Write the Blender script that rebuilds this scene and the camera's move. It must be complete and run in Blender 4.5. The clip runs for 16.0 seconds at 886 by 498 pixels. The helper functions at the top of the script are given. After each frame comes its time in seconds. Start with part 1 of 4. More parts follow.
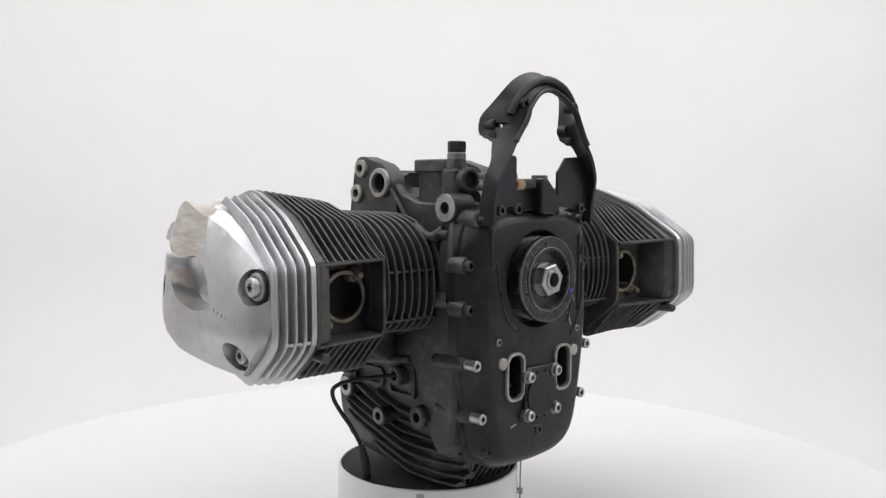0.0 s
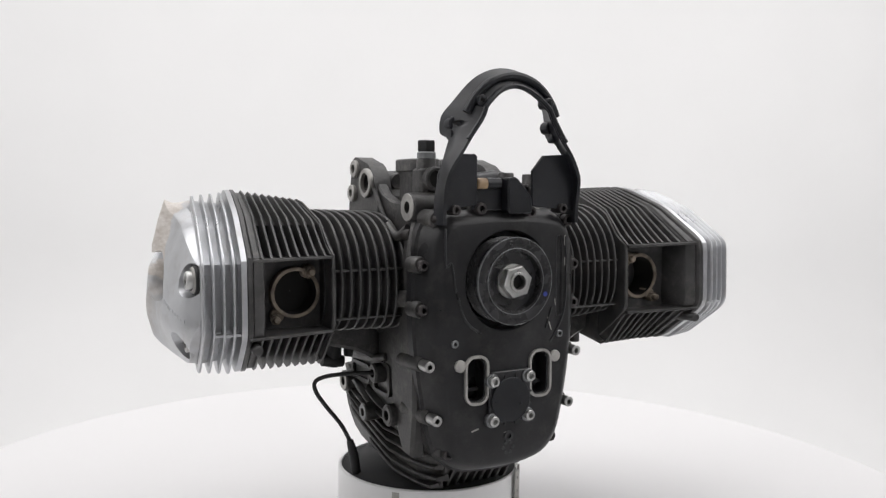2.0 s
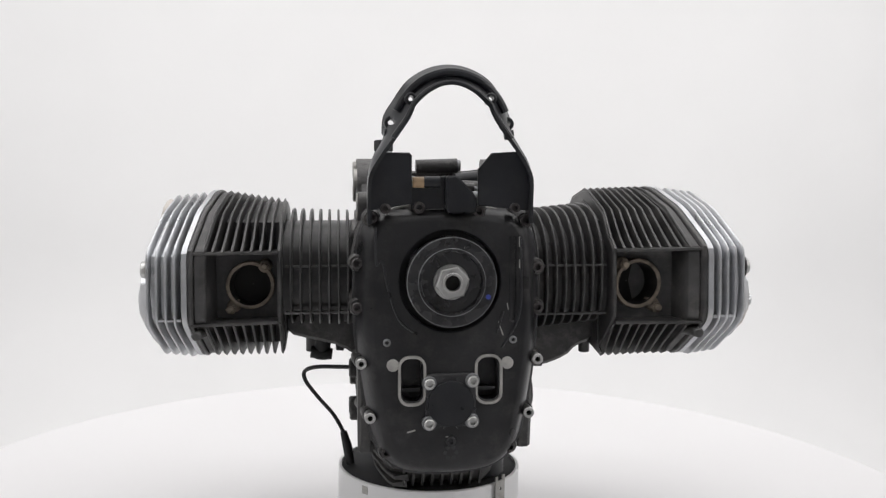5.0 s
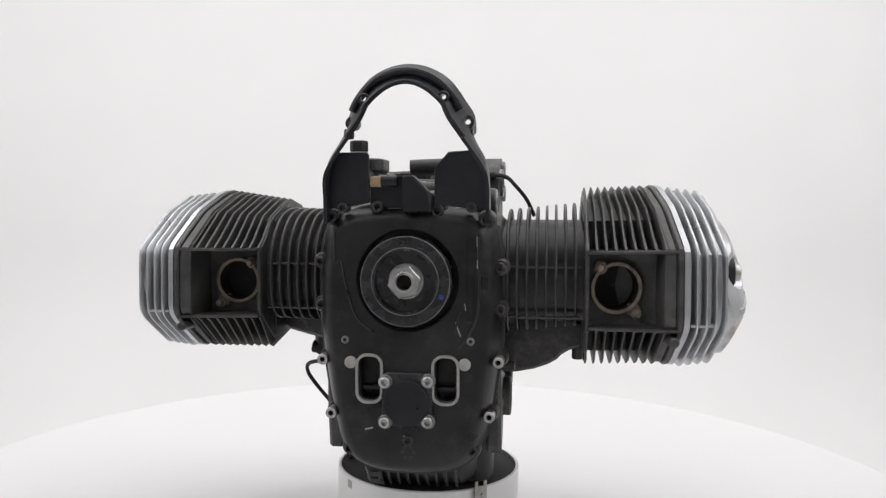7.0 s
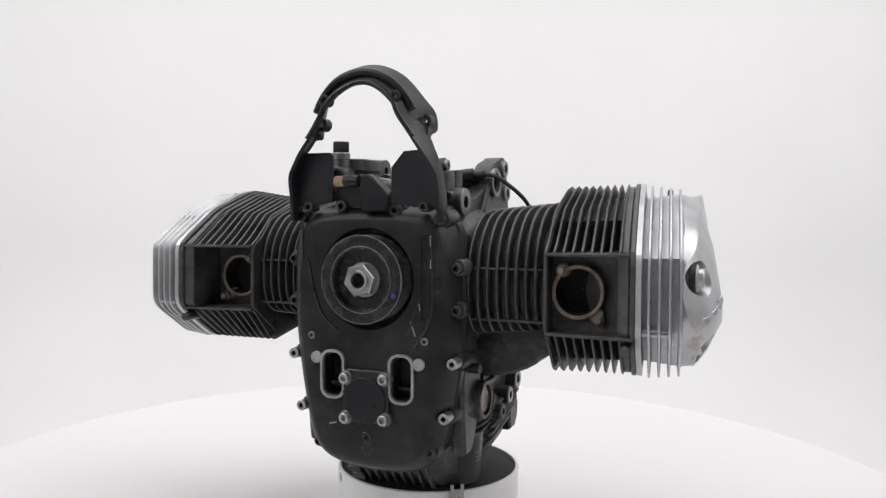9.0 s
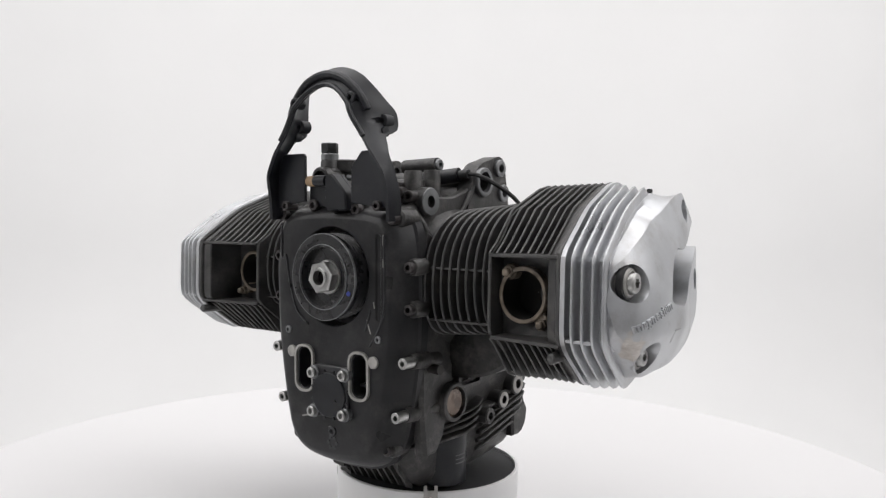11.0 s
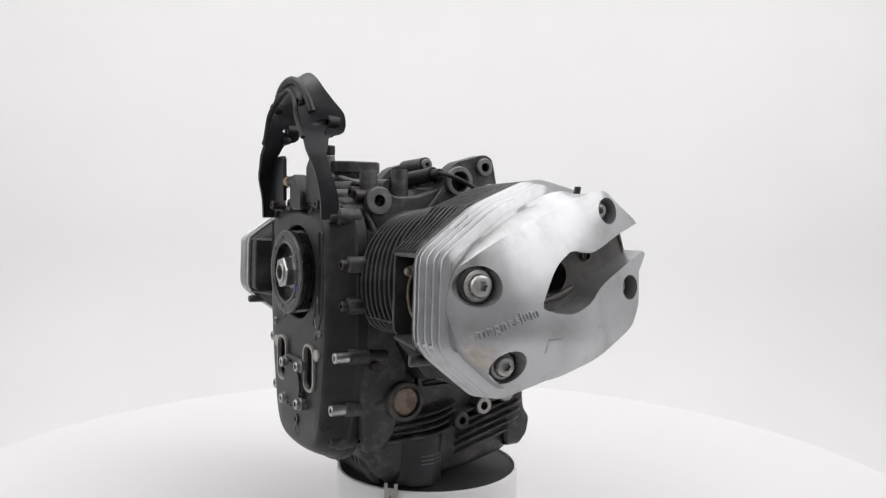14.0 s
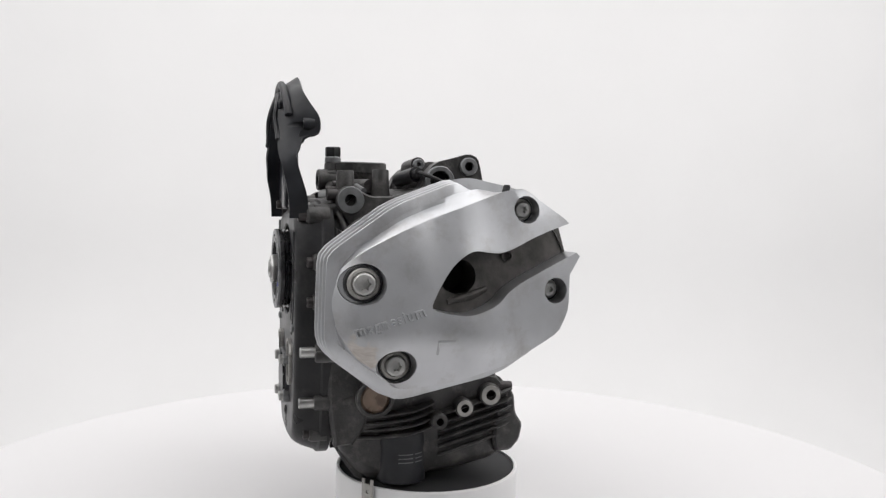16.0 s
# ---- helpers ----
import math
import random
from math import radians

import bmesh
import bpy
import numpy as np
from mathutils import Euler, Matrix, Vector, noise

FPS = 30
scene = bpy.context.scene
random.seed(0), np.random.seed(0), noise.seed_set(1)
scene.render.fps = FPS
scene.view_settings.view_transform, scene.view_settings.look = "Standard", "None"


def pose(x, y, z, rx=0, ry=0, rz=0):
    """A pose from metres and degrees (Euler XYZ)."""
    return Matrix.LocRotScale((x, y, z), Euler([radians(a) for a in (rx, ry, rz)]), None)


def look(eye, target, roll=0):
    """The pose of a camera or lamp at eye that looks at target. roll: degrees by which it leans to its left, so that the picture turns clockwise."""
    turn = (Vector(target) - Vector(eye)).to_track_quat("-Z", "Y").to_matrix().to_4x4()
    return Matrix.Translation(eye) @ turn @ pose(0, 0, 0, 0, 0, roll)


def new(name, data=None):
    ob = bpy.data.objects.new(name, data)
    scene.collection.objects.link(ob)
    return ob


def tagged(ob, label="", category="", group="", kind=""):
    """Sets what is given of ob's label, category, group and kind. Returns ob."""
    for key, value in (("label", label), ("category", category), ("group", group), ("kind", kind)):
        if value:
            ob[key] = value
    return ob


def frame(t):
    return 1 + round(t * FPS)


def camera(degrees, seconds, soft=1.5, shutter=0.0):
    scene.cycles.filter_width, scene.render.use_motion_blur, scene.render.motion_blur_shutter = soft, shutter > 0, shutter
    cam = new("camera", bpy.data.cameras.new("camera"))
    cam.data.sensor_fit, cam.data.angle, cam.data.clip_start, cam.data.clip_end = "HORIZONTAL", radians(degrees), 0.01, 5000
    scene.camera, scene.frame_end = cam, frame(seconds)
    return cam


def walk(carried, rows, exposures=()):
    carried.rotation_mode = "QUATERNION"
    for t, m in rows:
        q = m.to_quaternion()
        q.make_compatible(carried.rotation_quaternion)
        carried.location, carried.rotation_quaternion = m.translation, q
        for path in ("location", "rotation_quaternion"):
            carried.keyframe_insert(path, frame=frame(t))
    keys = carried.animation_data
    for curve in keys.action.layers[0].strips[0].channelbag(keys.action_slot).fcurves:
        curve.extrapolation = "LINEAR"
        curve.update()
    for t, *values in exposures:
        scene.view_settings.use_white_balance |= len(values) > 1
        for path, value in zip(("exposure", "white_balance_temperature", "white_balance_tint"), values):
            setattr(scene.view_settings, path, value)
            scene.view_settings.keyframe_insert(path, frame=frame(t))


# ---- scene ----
from mathutils import geometry

# ---------------------------------------------------------------- camera
NUT = 0.3276          # height of the crankshaft above the table
REST = 0.063          # height of the pad on which the engine stands
DZ = NUT - REST       # the engine's own space has its base at z = 0

cam = camera(56.0, 16.0, soft=1.3)
view = pose(0, -1.1186, NUT + 0.0962, 90 - 3.577, 0, -0.947) @ pose(0, 0, 0, 0, 0, 0.987)
walk(cam, [(0, view), (16.0, view)])

# the turntable goes round at an even speed: degrees at the start and the end
TURN = [(t, 42.724 - 7.298 * t) for t in (0.0, 4.0, 8.0, 12.0, 16.0)]

LEAN = -1.0           # the engine leans a little on its pad

# ---------------------------------------------------------------- light
world = bpy.data.worlds.new("studio_air")
scene.world = world
world.use_nodes = True
world.node_tree.nodes["Background"].inputs[0].default_value = (0.95, 0.975, 1.0, 1)
world.node_tree.nodes["Background"].inputs[1].default_value = 0.42


def area_lamp(name, eye, target, sx, sy, watts, colour):
    data = bpy.data.lights.new(name, "AREA")
    data.shape, data.size, data.size_y, data.energy, data.color = "RECTANGLE", sx, sy, watts, colour
    ob = new(name, data)
    ob.matrix_world = look(eye, target)
    return ob


LAMP = (1.0, 0.982, 0.982)
area_lamp("softbox_overhead", (0.0, 0.25, 2.35), (0.0, 0.15, 0.0), 3.4, 2.6, 34.5, LAMP)
# added pair, out of view, to brighten the backdrop evenly
for x in (-1.9, 1.9):
    area_lamp("backdrop_fill_high", (x * 1.15, 0.5, 2.5), (x * 1.15, 2.9, 0.75), 2.6, 1.0, 27.5, LAMP)
# added fill lamps, unseen, that lift the engine's dark front
area_lamp("side_fill", (-2.0, -0.9, 1.9), (0.0, 0.0, 0.35), 1.9, 1.9, 18, LAMP)
area_lamp("side_fill", (2.0, -0.9, 1.9), (0.0, 0.0, 0.35), 1.9, 1.9, 18, LAMP)
scene.view_settings.exposure = 0.20

# ---------------------------------------------------------------- materials


def material(name, base, rough=0.5, metal=0.0, dark=0.6, light=1.25, fine=220.0, coarse=22.0, bump=0.15, dust=None, dust_amount=0.0, spread=0.2, coat=0.0, specular=0.5):
    """A surface with grain, blotches, worn dust and fine relief at real size."""
    mat = bpy.data.materials.new(name)
    mat.use_nodes = True
    nt = mat.node_tree
    n, l = nt.nodes, nt.links
    bsdf = n["Principled BSDF"]
    bsdf.inputs["Metallic"].default_value = metal
    bsdf.inputs["Coat Weight"].default_value = coat
    bsdf.inputs["Specular IOR Level"].default_value = specular
    co = n.new("ShaderNodeTexCoord")
    big, small = n.new("ShaderNodeTexNoise"), n.new("ShaderNodeTexNoise")
    big.inputs["Scale"].default_value, big.inputs["Detail"].default_value = coarse, 5
    small.inputs["Scale"].default_value, small.inputs["Detail"].default_value = fine, 3
    l.new(co.outputs["Object"], big.inputs["Vector"])
    l.new(co.outputs["Object"], small.inputs["Vector"])
    ramp = n.new("ShaderNodeValToRGB")
    ramp.color_ramp.elements[0].position, ramp.color_ramp.elements[1].position = 0.3, 0.72
    ramp.color_ramp.elements[0].color = (*[c * dark for c in base], 1)
    ramp.color_ramp.elements[1].color = (*[min(1, c * light) for c in base], 1)
    l.new(big.outputs["Fac"], ramp.inputs["Fac"])
    colour = ramp.outputs["Color"]
    if dust:
        grain = n.new("ShaderNodeTexNoise")
        grain.inputs["Scale"].default_value, grain.inputs["Detail"].default_value, grain.inputs["Roughness"].default_value = coarse * 1.7, 9, 0.72
        l.new(co.outputs["Object"], grain.inputs["Vector"])
        edge = n.new("ShaderNodeMapRange")
        edge.inputs["From Min"].default_value, edge.inputs["From Max"].default_value = 0.5, 0.78
        edge.inputs["To Max"].default_value = dust_amount
        l.new(grain.outputs["Fac"], edge.inputs["Value"])
        mix = n.new("ShaderNodeMix")
        mix.data_type = "RGBA"
        l.new(edge.outputs["Result"], mix.inputs[0])
        l.new(colour, mix.inputs[6])
        mix.inputs[7].default_value = (*dust, 1)
        colour = mix.outputs[2]
    l.new(colour, bsdf.inputs["Base Color"])
    rr = n.new("ShaderNodeMapRange")
    rr.inputs["To Min"].default_value, rr.inputs["To Max"].default_value = max(0.04, rough - spread), min(1, rough + spread)
    l.new(big.outputs["Fac"], rr.inputs["Value"])
    l.new(rr.outputs["Result"], bsdf.inputs["Roughness"])
    bp = n.new("ShaderNodeBump")
    bp.inputs["Strength"].default_value, bp.inputs["Distance"].default_value = bump, 0.0006
    l.new(small.outputs["Fac"], bp.inputs["Height"])
    l.new(bp.outputs["Normal"], bsdf.inputs["Normal"])
    return mat


DUST = (0.10, 0.095, 0.085)
BLACK = material("black_cast_aluminium", (0.026, 0.0255, 0.026), 0.46, 0.0, bump=0.35, dust=DUST, dust_amount=0.45)
CASE = material("dusty_black_casting", (0.036, 0.035, 0.0345), 0.44, 0.0, dark=0.40, light=1.6, bump=0.9, dust=(0.165, 0.158, 0.148), dust_amount=0.80, coarse=24)
PLATE = material("smooth_black_paint", (0.022, 0.022, 0.025), 0.34, 0.0, bump=0.12, dust=DUST, dust_amount=0.18, coarse=12)
GLOSS = material("worn_black_enamel", (0.018, 0.018, 0.020), 0.26, 0.0, bump=0.08, dust=DUST, dust_amount=0.2, coarse=40, specular=0.5)
PLASTIC = material("black_plastic", (0.016, 0.017, 0.0205), 0.35, 0.0, bump=0.12, dust=DUST, dust_amount=0.16, specular=0.35)
RUBBER = material("black_rubber", (0.018, 0.018, 0.019), 0.6, 0.0, bump=0.2)
FRONT = material("satin_black_cover_paint", (0.020, 0.020, 0.0215), 0.34, 0.0, dark=0.5, light=1.5, bump=0.35, dust=(0.075, 0.072, 0.070), dust_amount=0.6, coarse=16, specular=0.28)
SMEAR = material("rubbed_silver_paint", (0.36, 0.365, 0.37), 0.5, 0.5, dark=0.8, light=1.1)
FIN = material("black_fin_paint", (0.049, 0.048, 0.048), 0.40, 0.0, dark=0.5, light=1.45, bump=0.3, dust=(0.16, 0.15, 0.135), dust_amount=0.5, coarse=30)
# near-black that paints the shade inside bores and holes
BORE_SHADE = material("dark_bore_shade", (0.008, 0.007, 0.006), 0.8, 0.0)
SILVER = material("silver_magnesium_paint", (0.535, 0.545, 0.562), 0.32, 0.8, dark=0.80, light=1.10, fine=900, coarse=16, bump=0.14, dust=(0.25, 0.22, 0.19), dust_amount=0.50, spread=0.12)
STEEL = material("bright_steel", (0.50, 0.50, 0.49), 0.35, 0.9, dark=0.7, light=1.15, fine=500, coarse=60, bump=0.1, dust=(0.2, 0.17, 0.13), dust_amount=0.35)
DULL = material("dull_machined_aluminium", (0.42, 0.41, 0.39), 0.5, 0.35, dark=0.65, light=1.15, fine=400, coarse=50, bump=0.2, dust=(0.10, 0.09, 0.08), dust_amount=0.5)
# recess metal: real grime, and the slot's shade mixed into the colour
GRIME_SHADE = material("grimy_shaded_metal", (0.085, 0.08, 0.075), 0.5, 0.4, dark=0.45, light=1.5, coarse=45, bump=0.3, dust=(0.02, 0.02, 0.02), dust_amount=0.7)
ZINC = material("grey_zinc", (0.22, 0.225, 0.23), 0.42, 0.6, dark=0.7, light=1.2, fine=500, coarse=60, bump=0.15)
BRASS = material("corroded_port_metal", (0.20, 0.165, 0.13), 0.6, 0.3, dark=0.5, light=1.5, coarse=70, bump=0.5, dust=(0.4, 0.37, 0.33), dust_amount=0.5)
RUST = material("stained_sight_glass", (0.20, 0.145, 0.11), 0.28, 0.1, dark=0.6, light=1.4, coarse=60, bump=0.4)
DARKBOLT = material("blackened_bolt", (0.05, 0.045, 0.045), 0.45, 0.4, dark=0.6, light=1.4, coarse=80, bump=0.2)
BEIGE = material("beige_connector_plastic", (0.42, 0.29, 0.17), 0.55, 0.0, coarse=80)
BLUE = material("blue_paint_dot", (0.03, 0.05, 0.30), 0.5, 0.0)
PRINT = material("faded_grey_print", (0.16, 0.16, 0.165), 0.6, 0.0)
WHITE = material("white_sheet_plastic", (0.80, 0.80, 0.80), 0.5, 0.0, dark=0.96, light=1.03, fine=300, coarse=4, bump=0.05)
TABLE = material("white_table_laminate", (0.675, 0.67, 0.675), 0.55, 0.0, dark=0.985, light=1.01, fine=300, coarse=3, bump=0.02)
WALLS = material("white_studio_paint", (0.80, 0.80, 0.80), 0.9, 0.0, dark=0.98, light=1.015, fine=60, coarse=1.2, bump=0.05)
# grey of the unseen rear wall, set to temper fill and reflections
DARKWALL = material("unseen_rear_wall_grey", (0.57, 0.57, 0.575), 0.9, 0.0, dark=0.95, light=1.04, fine=60, coarse=1.2, bump=0.05)
MATT = material("black_foam_pad", (0.022, 0.022, 0.024), 0.85, 0.0, bump=0.3)
EDGE = material("warm_table_edging", (0.66, 0.60, 0.55), 0.6, 0.0, dark=0.95, light=1.03, coarse=10)


def scuffed(name, centre, radius, second=None, reach=0.0):
    """Silver paint torn off by a slide: bare sandy metal with scratches round a place on the cover."""
    mat = SILVER.copy()
    mat.name = name
    nt = mat.node_tree
    n, l = nt.nodes, nt.links
    bsdf = n["Principled BSDF"]
    co = n.new("ShaderNodeTexCoord")
    away = n.new("ShaderNodeVectorMath")
    away.operation = "DISTANCE"
    away.inputs[1].default_value = centre
    rag = n.new("ShaderNodeTexNoise")
    rag.inputs["Scale"].default_value, rag.inputs["Detail"].default_value = 45, 6
    l.new(co.outputs["Object"], rag.inputs["Vector"])
    l.new(co.outputs["Object"], away.inputs[0])
    add = n.new("ShaderNodeMath")
    add.operation = "MULTIPLY_ADD"
    add.inputs[1].default_value, add.inputs[2].default_value = 0.05, -0.025
    l.new(rag.outputs["Fac"], add.inputs[0])
    total = n.new("ShaderNodeMath")
    l.new(add.outputs[0], total.inputs[0])
    l.new(away.outputs["Value"], total.inputs[1])
    rim = n.new("ShaderNodeMapRange")
    rim.inputs["From Min"].default_value, rim.inputs["From Max"].default_value = radius, radius - 0.004
    l.new(total.outputs[0], rim.inputs["Value"])
    worn = rim.outputs["Result"]
    if second:
        far = n.new("ShaderNodeVectorMath")
        far.operation = "DISTANCE"
        far.inputs[1].default_value = second
        l.new(co.outputs["Object"], far.inputs[0])
        plus = n.new("ShaderNodeMath")
        l.new(add.outputs[0], plus.inputs[0])
        l.new(far.outputs["Value"], plus.inputs[1])
        rim2 = n.new("ShaderNodeMapRange")
        rim2.inputs["From Min"].default_value, rim2.inputs["From Max"].default_value = reach, reach - 0.016
        rim2.inputs["To Max"].default_value = 0.5
        l.new(plus.outputs[0], rim2.inputs["Value"])
        both = n.new("ShaderNodeMath")
        both.operation = "MAXIMUM"
        l.new(worn, both.inputs[0])
        l.new(rim2.outputs["Result"], both.inputs[1])
        worn = both.outputs[0]
    scratch = n.new("ShaderNodeTexNoise")
    scratch.inputs["Scale"].default_value, scratch.inputs["Detail"].default_value, scratch.inputs["Roughness"].default_value = 60, 9, 0.66
    squash = n.new("ShaderNodeMapping")
    squash.inputs["Scale"].default_value = (1.3, 0.35, 1.6)
    squash.inputs["Rotation"].default_value = (0.7, 0, 0)
    l.new(co.outputs["Object"], squash.inputs["Vector"])
    l.new(squash.outputs["Vector"], scratch.inputs["Vector"])
    ramp = n.new("ShaderNodeValToRGB")
    ramp.color_ramp.elements[0].position, ramp.color_ramp.elements[1].position = 0.36, 0.66
    ramp.color_ramp.elements[0].color, ramp.color_ramp.elements[1].color = (0.42, 0.375, 0.335, 1), (0.66, 0.63, 0.60, 1)
    l.new(scratch.outputs["Fac"], ramp.inputs["Fac"])
    mix = n.new("ShaderNodeMix")
    mix.data_type = "RGBA"
    old = bsdf.inputs["Base Color"].links[0].from_socket
    l.new(worn, mix.inputs[0])
    l.new(old, mix.inputs[6])
    l.new(ramp.outputs["Color"], mix.inputs[7])
    l.new(mix.outputs[2], bsdf.inputs["Base Color"])
    rough = n.new("ShaderNodeMapRange")
    rough.inputs["To Min"].default_value, rough.inputs["To Max"].default_value = 0.33, 0.75
    l.new(worn, rough.inputs["Value"])
    l.new(rough.outputs["Result"], bsdf.inputs["Roughness"])
    bare = n.new("ShaderNodeMapRange")
    bare.inputs["To Min"].default_value, bare.inputs["To Max"].default_value = 0.8, 0.15
    l.new(worn, bare.inputs["Value"])
    l.new(bare.outputs["Result"], bsdf.inputs["Metallic"])
    return mat


# ---------------------------------------------------------------- mesh tools


def place3(axis, a, u, v):
    """(u, v) on the plane across an axis at a: x: (y, z), y: (x, z), z: (x, y)."""
    return {"x": (a, u, v), "y": (u, a, v), "z": (u, v, a)}[axis]


def soften(pts, times=2, cut=0.25):
    """Round a closed outline by cutting its corners."""
    for _ in range(times):
        out = []
        for i, p in enumerate(pts):
            q = pts[(i + 1) % len(pts)]
            out.append((p[0] + (q[0] - p[0]) * cut, p[1] + (q[1] - p[1]) * cut))
            out.append((q[0] + (p[0] - q[0]) * cut, q[1] + (p[1] - q[1]) * cut))
        pts = out
    return pts


def circle(cu, cv, r, n=24, start=0.0):
    return [(cu + r * math.cos(start + 2 * math.pi * i / n), cv + r * math.sin(start + 2 * math.pi * i / n)) for i in range(n)]


def rounded(u0, v0, u1, v1, r, n=5):
    pts = []
    for cu, cv, a in ((u1 - r, v1 - r, 0), (u0 + r, v1 - r, 90), (u0 + r, v0 + r, 180), (u1 - r, v0 + r, 270)):
        pts += [(cu + r * math.cos(radians(a + 90 * i / n)), cv + r * math.sin(radians(a + 90 * i / n))) for i in range(n + 1)]
    return pts


def inset(pts, d):
    """A closed outline moved inwards by d."""
    area = sum(p[0] * q[1] - q[0] * p[1] for p, q in zip(pts, pts[1:] + pts[:1]))
    s = 1 if area > 0 else -1
    out = []
    for i, p in enumerate(pts):
        a, b = pts[i - 1], pts[(i + 1) % len(pts)]
        tx, ty = b[0] - a[0], b[1] - a[1]
        k = math.hypot(tx, ty) or 1
        out.append((p[0] - s * ty / k * d, p[1] + s * tx / k * d))
    return out


def loft(bm, rings, caps=True):
    """Skin between rings of as many points each; caps close the first and the last."""
    made = [[bm.verts.new(p) for p in ring] for ring in rings]
    n = len(made[0])
    for r, s in zip(made, made[1:]):
        for i in range(n):
            bm.faces.new((r[i], r[(i + 1) % n], s[(i + 1) % n], s[i]))
    if caps:
        bm.faces.new(made[0][::-1])
        bm.faces.new(made[-1])
    return made


def prism(bm, pts, axis, a0, a1, chamfer=0.0):
    if chamfer:
        small = inset(pts, chamfer)
        s = 1 if a1 > a0 else -1
        rings = [(a0, small), (a0 + s * chamfer, pts), (a1 - s * chamfer, pts), (a1, small)]
    else:
        rings = [(a0, pts), (a1, pts)]
    return loft(bm, [[place3(axis, a, u, v) for u, v in ring] for a, ring in rings])


def turned(bm, axis, cu, cv, profile, n=24, start=0.0, caps=True):
    """A turned solid: profile of (along the axis, radius)."""
    return loft(bm, [[place3(axis, a, u, v) for u, v in circle(cu, cv, r, n, start)] for a, r in profile], caps)


def ring(bm, axis, cu, cv, a0, a1, outer, inner, n=24, lip=0.0008):
    """A pipe's end: outer and inner wall, closed at both ends."""
    rings = [(a0, inner), (a0, outer - lip), (a0 + math.copysign(lip, a1 - a0), outer), (a1, outer), (a1, inner), (a0, inner)]
    turned(bm, axis, cu, cv, rings, n, caps=False)


def holed(bm, axis, a, outer, holes):
    """A flat face with an outline and holes in it."""
    edges = []
    for loop in (outer, *holes):
        vs = [bm.verts.new(place3(axis, a, u, v)) for u, v in loop]
        edges += [bm.edges.new((p, q)) for p, q in zip(vs, vs[1:] + vs[:1])]
    bmesh.ops.triangle_fill(bm, use_beauty=True, use_dissolve=False, edges=edges)


def inside(p, loops):
    """Whether a point lies within the first outline and in none of the others."""
    hit = False
    for loop in loops:
        for (x1, y1), (x2, y2) in zip(loop, loop[1:] + loop[:1]):
            if (y1 > p[1]) != (y2 > p[1]) and p[0] < x1 + (p[1] - y1) * (x2 - x1) / (y2 - y1):
                hit = not hit
    return hit


def filled(loops, step):
    """Triangles of an outline with holes, with inner points on a grid so that it can be domed."""
    pts, edges = [], []
    for loop in loops:
        k = len(pts)
        pts += [Vector(p) for p in loop]
        edges += [(k + i, k + (i + 1) % len(loop)) for i in range(len(loop))]
    us, vs = [p[0] for p in loops[0]], [p[1] for p in loops[0]]
    u = min(us)
    while u < max(us):
        v = min(vs)
        while v < max(vs):
            if inside((u, v), loops):
                pts.append(Vector((u, v)))
            v += step
        u += step
    found = geometry.delaunay_2d_cdt(pts, edges, [], 0, 1e-6)
    for face in found[2]:
        tri = [found[0][i] for i in face]
        mid = sum(tri, Vector((0, 0))) / 3
        if inside(mid, loops):
            yield [(p[0], p[1]) for p in tri]


def slab(bm, axis, a0, a1, outer, holes):
    """A plate with holes right through it."""
    holed(bm, axis, a0, outer, holes)
    holed(bm, axis, a1, outer, holes)
    for loop in (outer, *holes):
        loft(bm, [[place3(axis, a, u, v) for u, v in loop] for a in (a0, a1)], caps=False)
    bmesh.ops.remove_doubles(bm, verts=bm.verts, dist=1e-6)


def rod(bm, points, r, n=8):
    """A round rod or cable along points."""
    pts = [Vector(p) for p in points]
    rings = []
    side = None
    for i, p in enumerate(pts):
        t = (pts[min(i + 1, len(pts) - 1)] - pts[max(i - 1, 0)]).normalized()
        if side is None:
            side = t.orthogonal().normalized()
        side = (side - t * side.dot(t)).normalized()
        up = t.cross(side)
        rr = r[i] if isinstance(r, (list, tuple)) else r
        rings.append([p + (side * math.cos(2 * math.pi * k / n) + up * math.sin(2 * math.pi * k / n)) * rr for k in range(n)])
    loft(bm, rings)


def curve_through(points, steps=6):
    """Points of a smooth line through the given ones."""
    pts = [Vector(p) for p in points]
    out = []
    for i in range(len(pts) - 1):
        p0, p1, p2, p3 = pts[max(i - 1, 0)], pts[i], pts[i + 1], pts[min(i + 2, len(pts) - 1)]
        for k in range(steps):
            t = k / steps
            out.append(0.5 * (2 * p1 + (p2 - p0) * t + (2 * p0 - 5 * p1 + 4 * p2 - p3) * t * t + (3 * p1 - p0 - 3 * p2 + p3) * t ** 3))
    return out + [pts[-1]]


def finish(bm, name, mat, smooth=35):
    bmesh.ops.recalc_face_normals(bm, faces=bm.faces)
    mesh = bpy.data.meshes.new(name)
    bm.to_mesh(mesh)
    bm.free()
    mesh.materials.append(mat)
    mesh.shade_smooth()
    mesh.set_sharp_from_angle(angle=radians(smooth))
    return mesh


def part(name, bm, mat, parent, label="", lift=DZ, smooth=35):
    """One mesh object under a thing or a part. lift: from the crankshaft's height to the thing's own base."""
    if lift:
        bmesh.ops.translate(bm, verts=bm.verts, vec=(0, 0, lift))
    ob = new(name, finish(bm, name, mat, smooth))
    ob.parent = parent
    if label:
        ob["label"] = label
    return ob


def again(ob, dx=0.0, dy=0.0, dz=0.0):
    """One more of a piece, on the same mesh, moved."""
    twin = ob.copy()
    scene.collection.objects.link(twin)
    twin.location = (dx, dy, dz)
    return twin


# ---------------------------------------------------------------- the studio


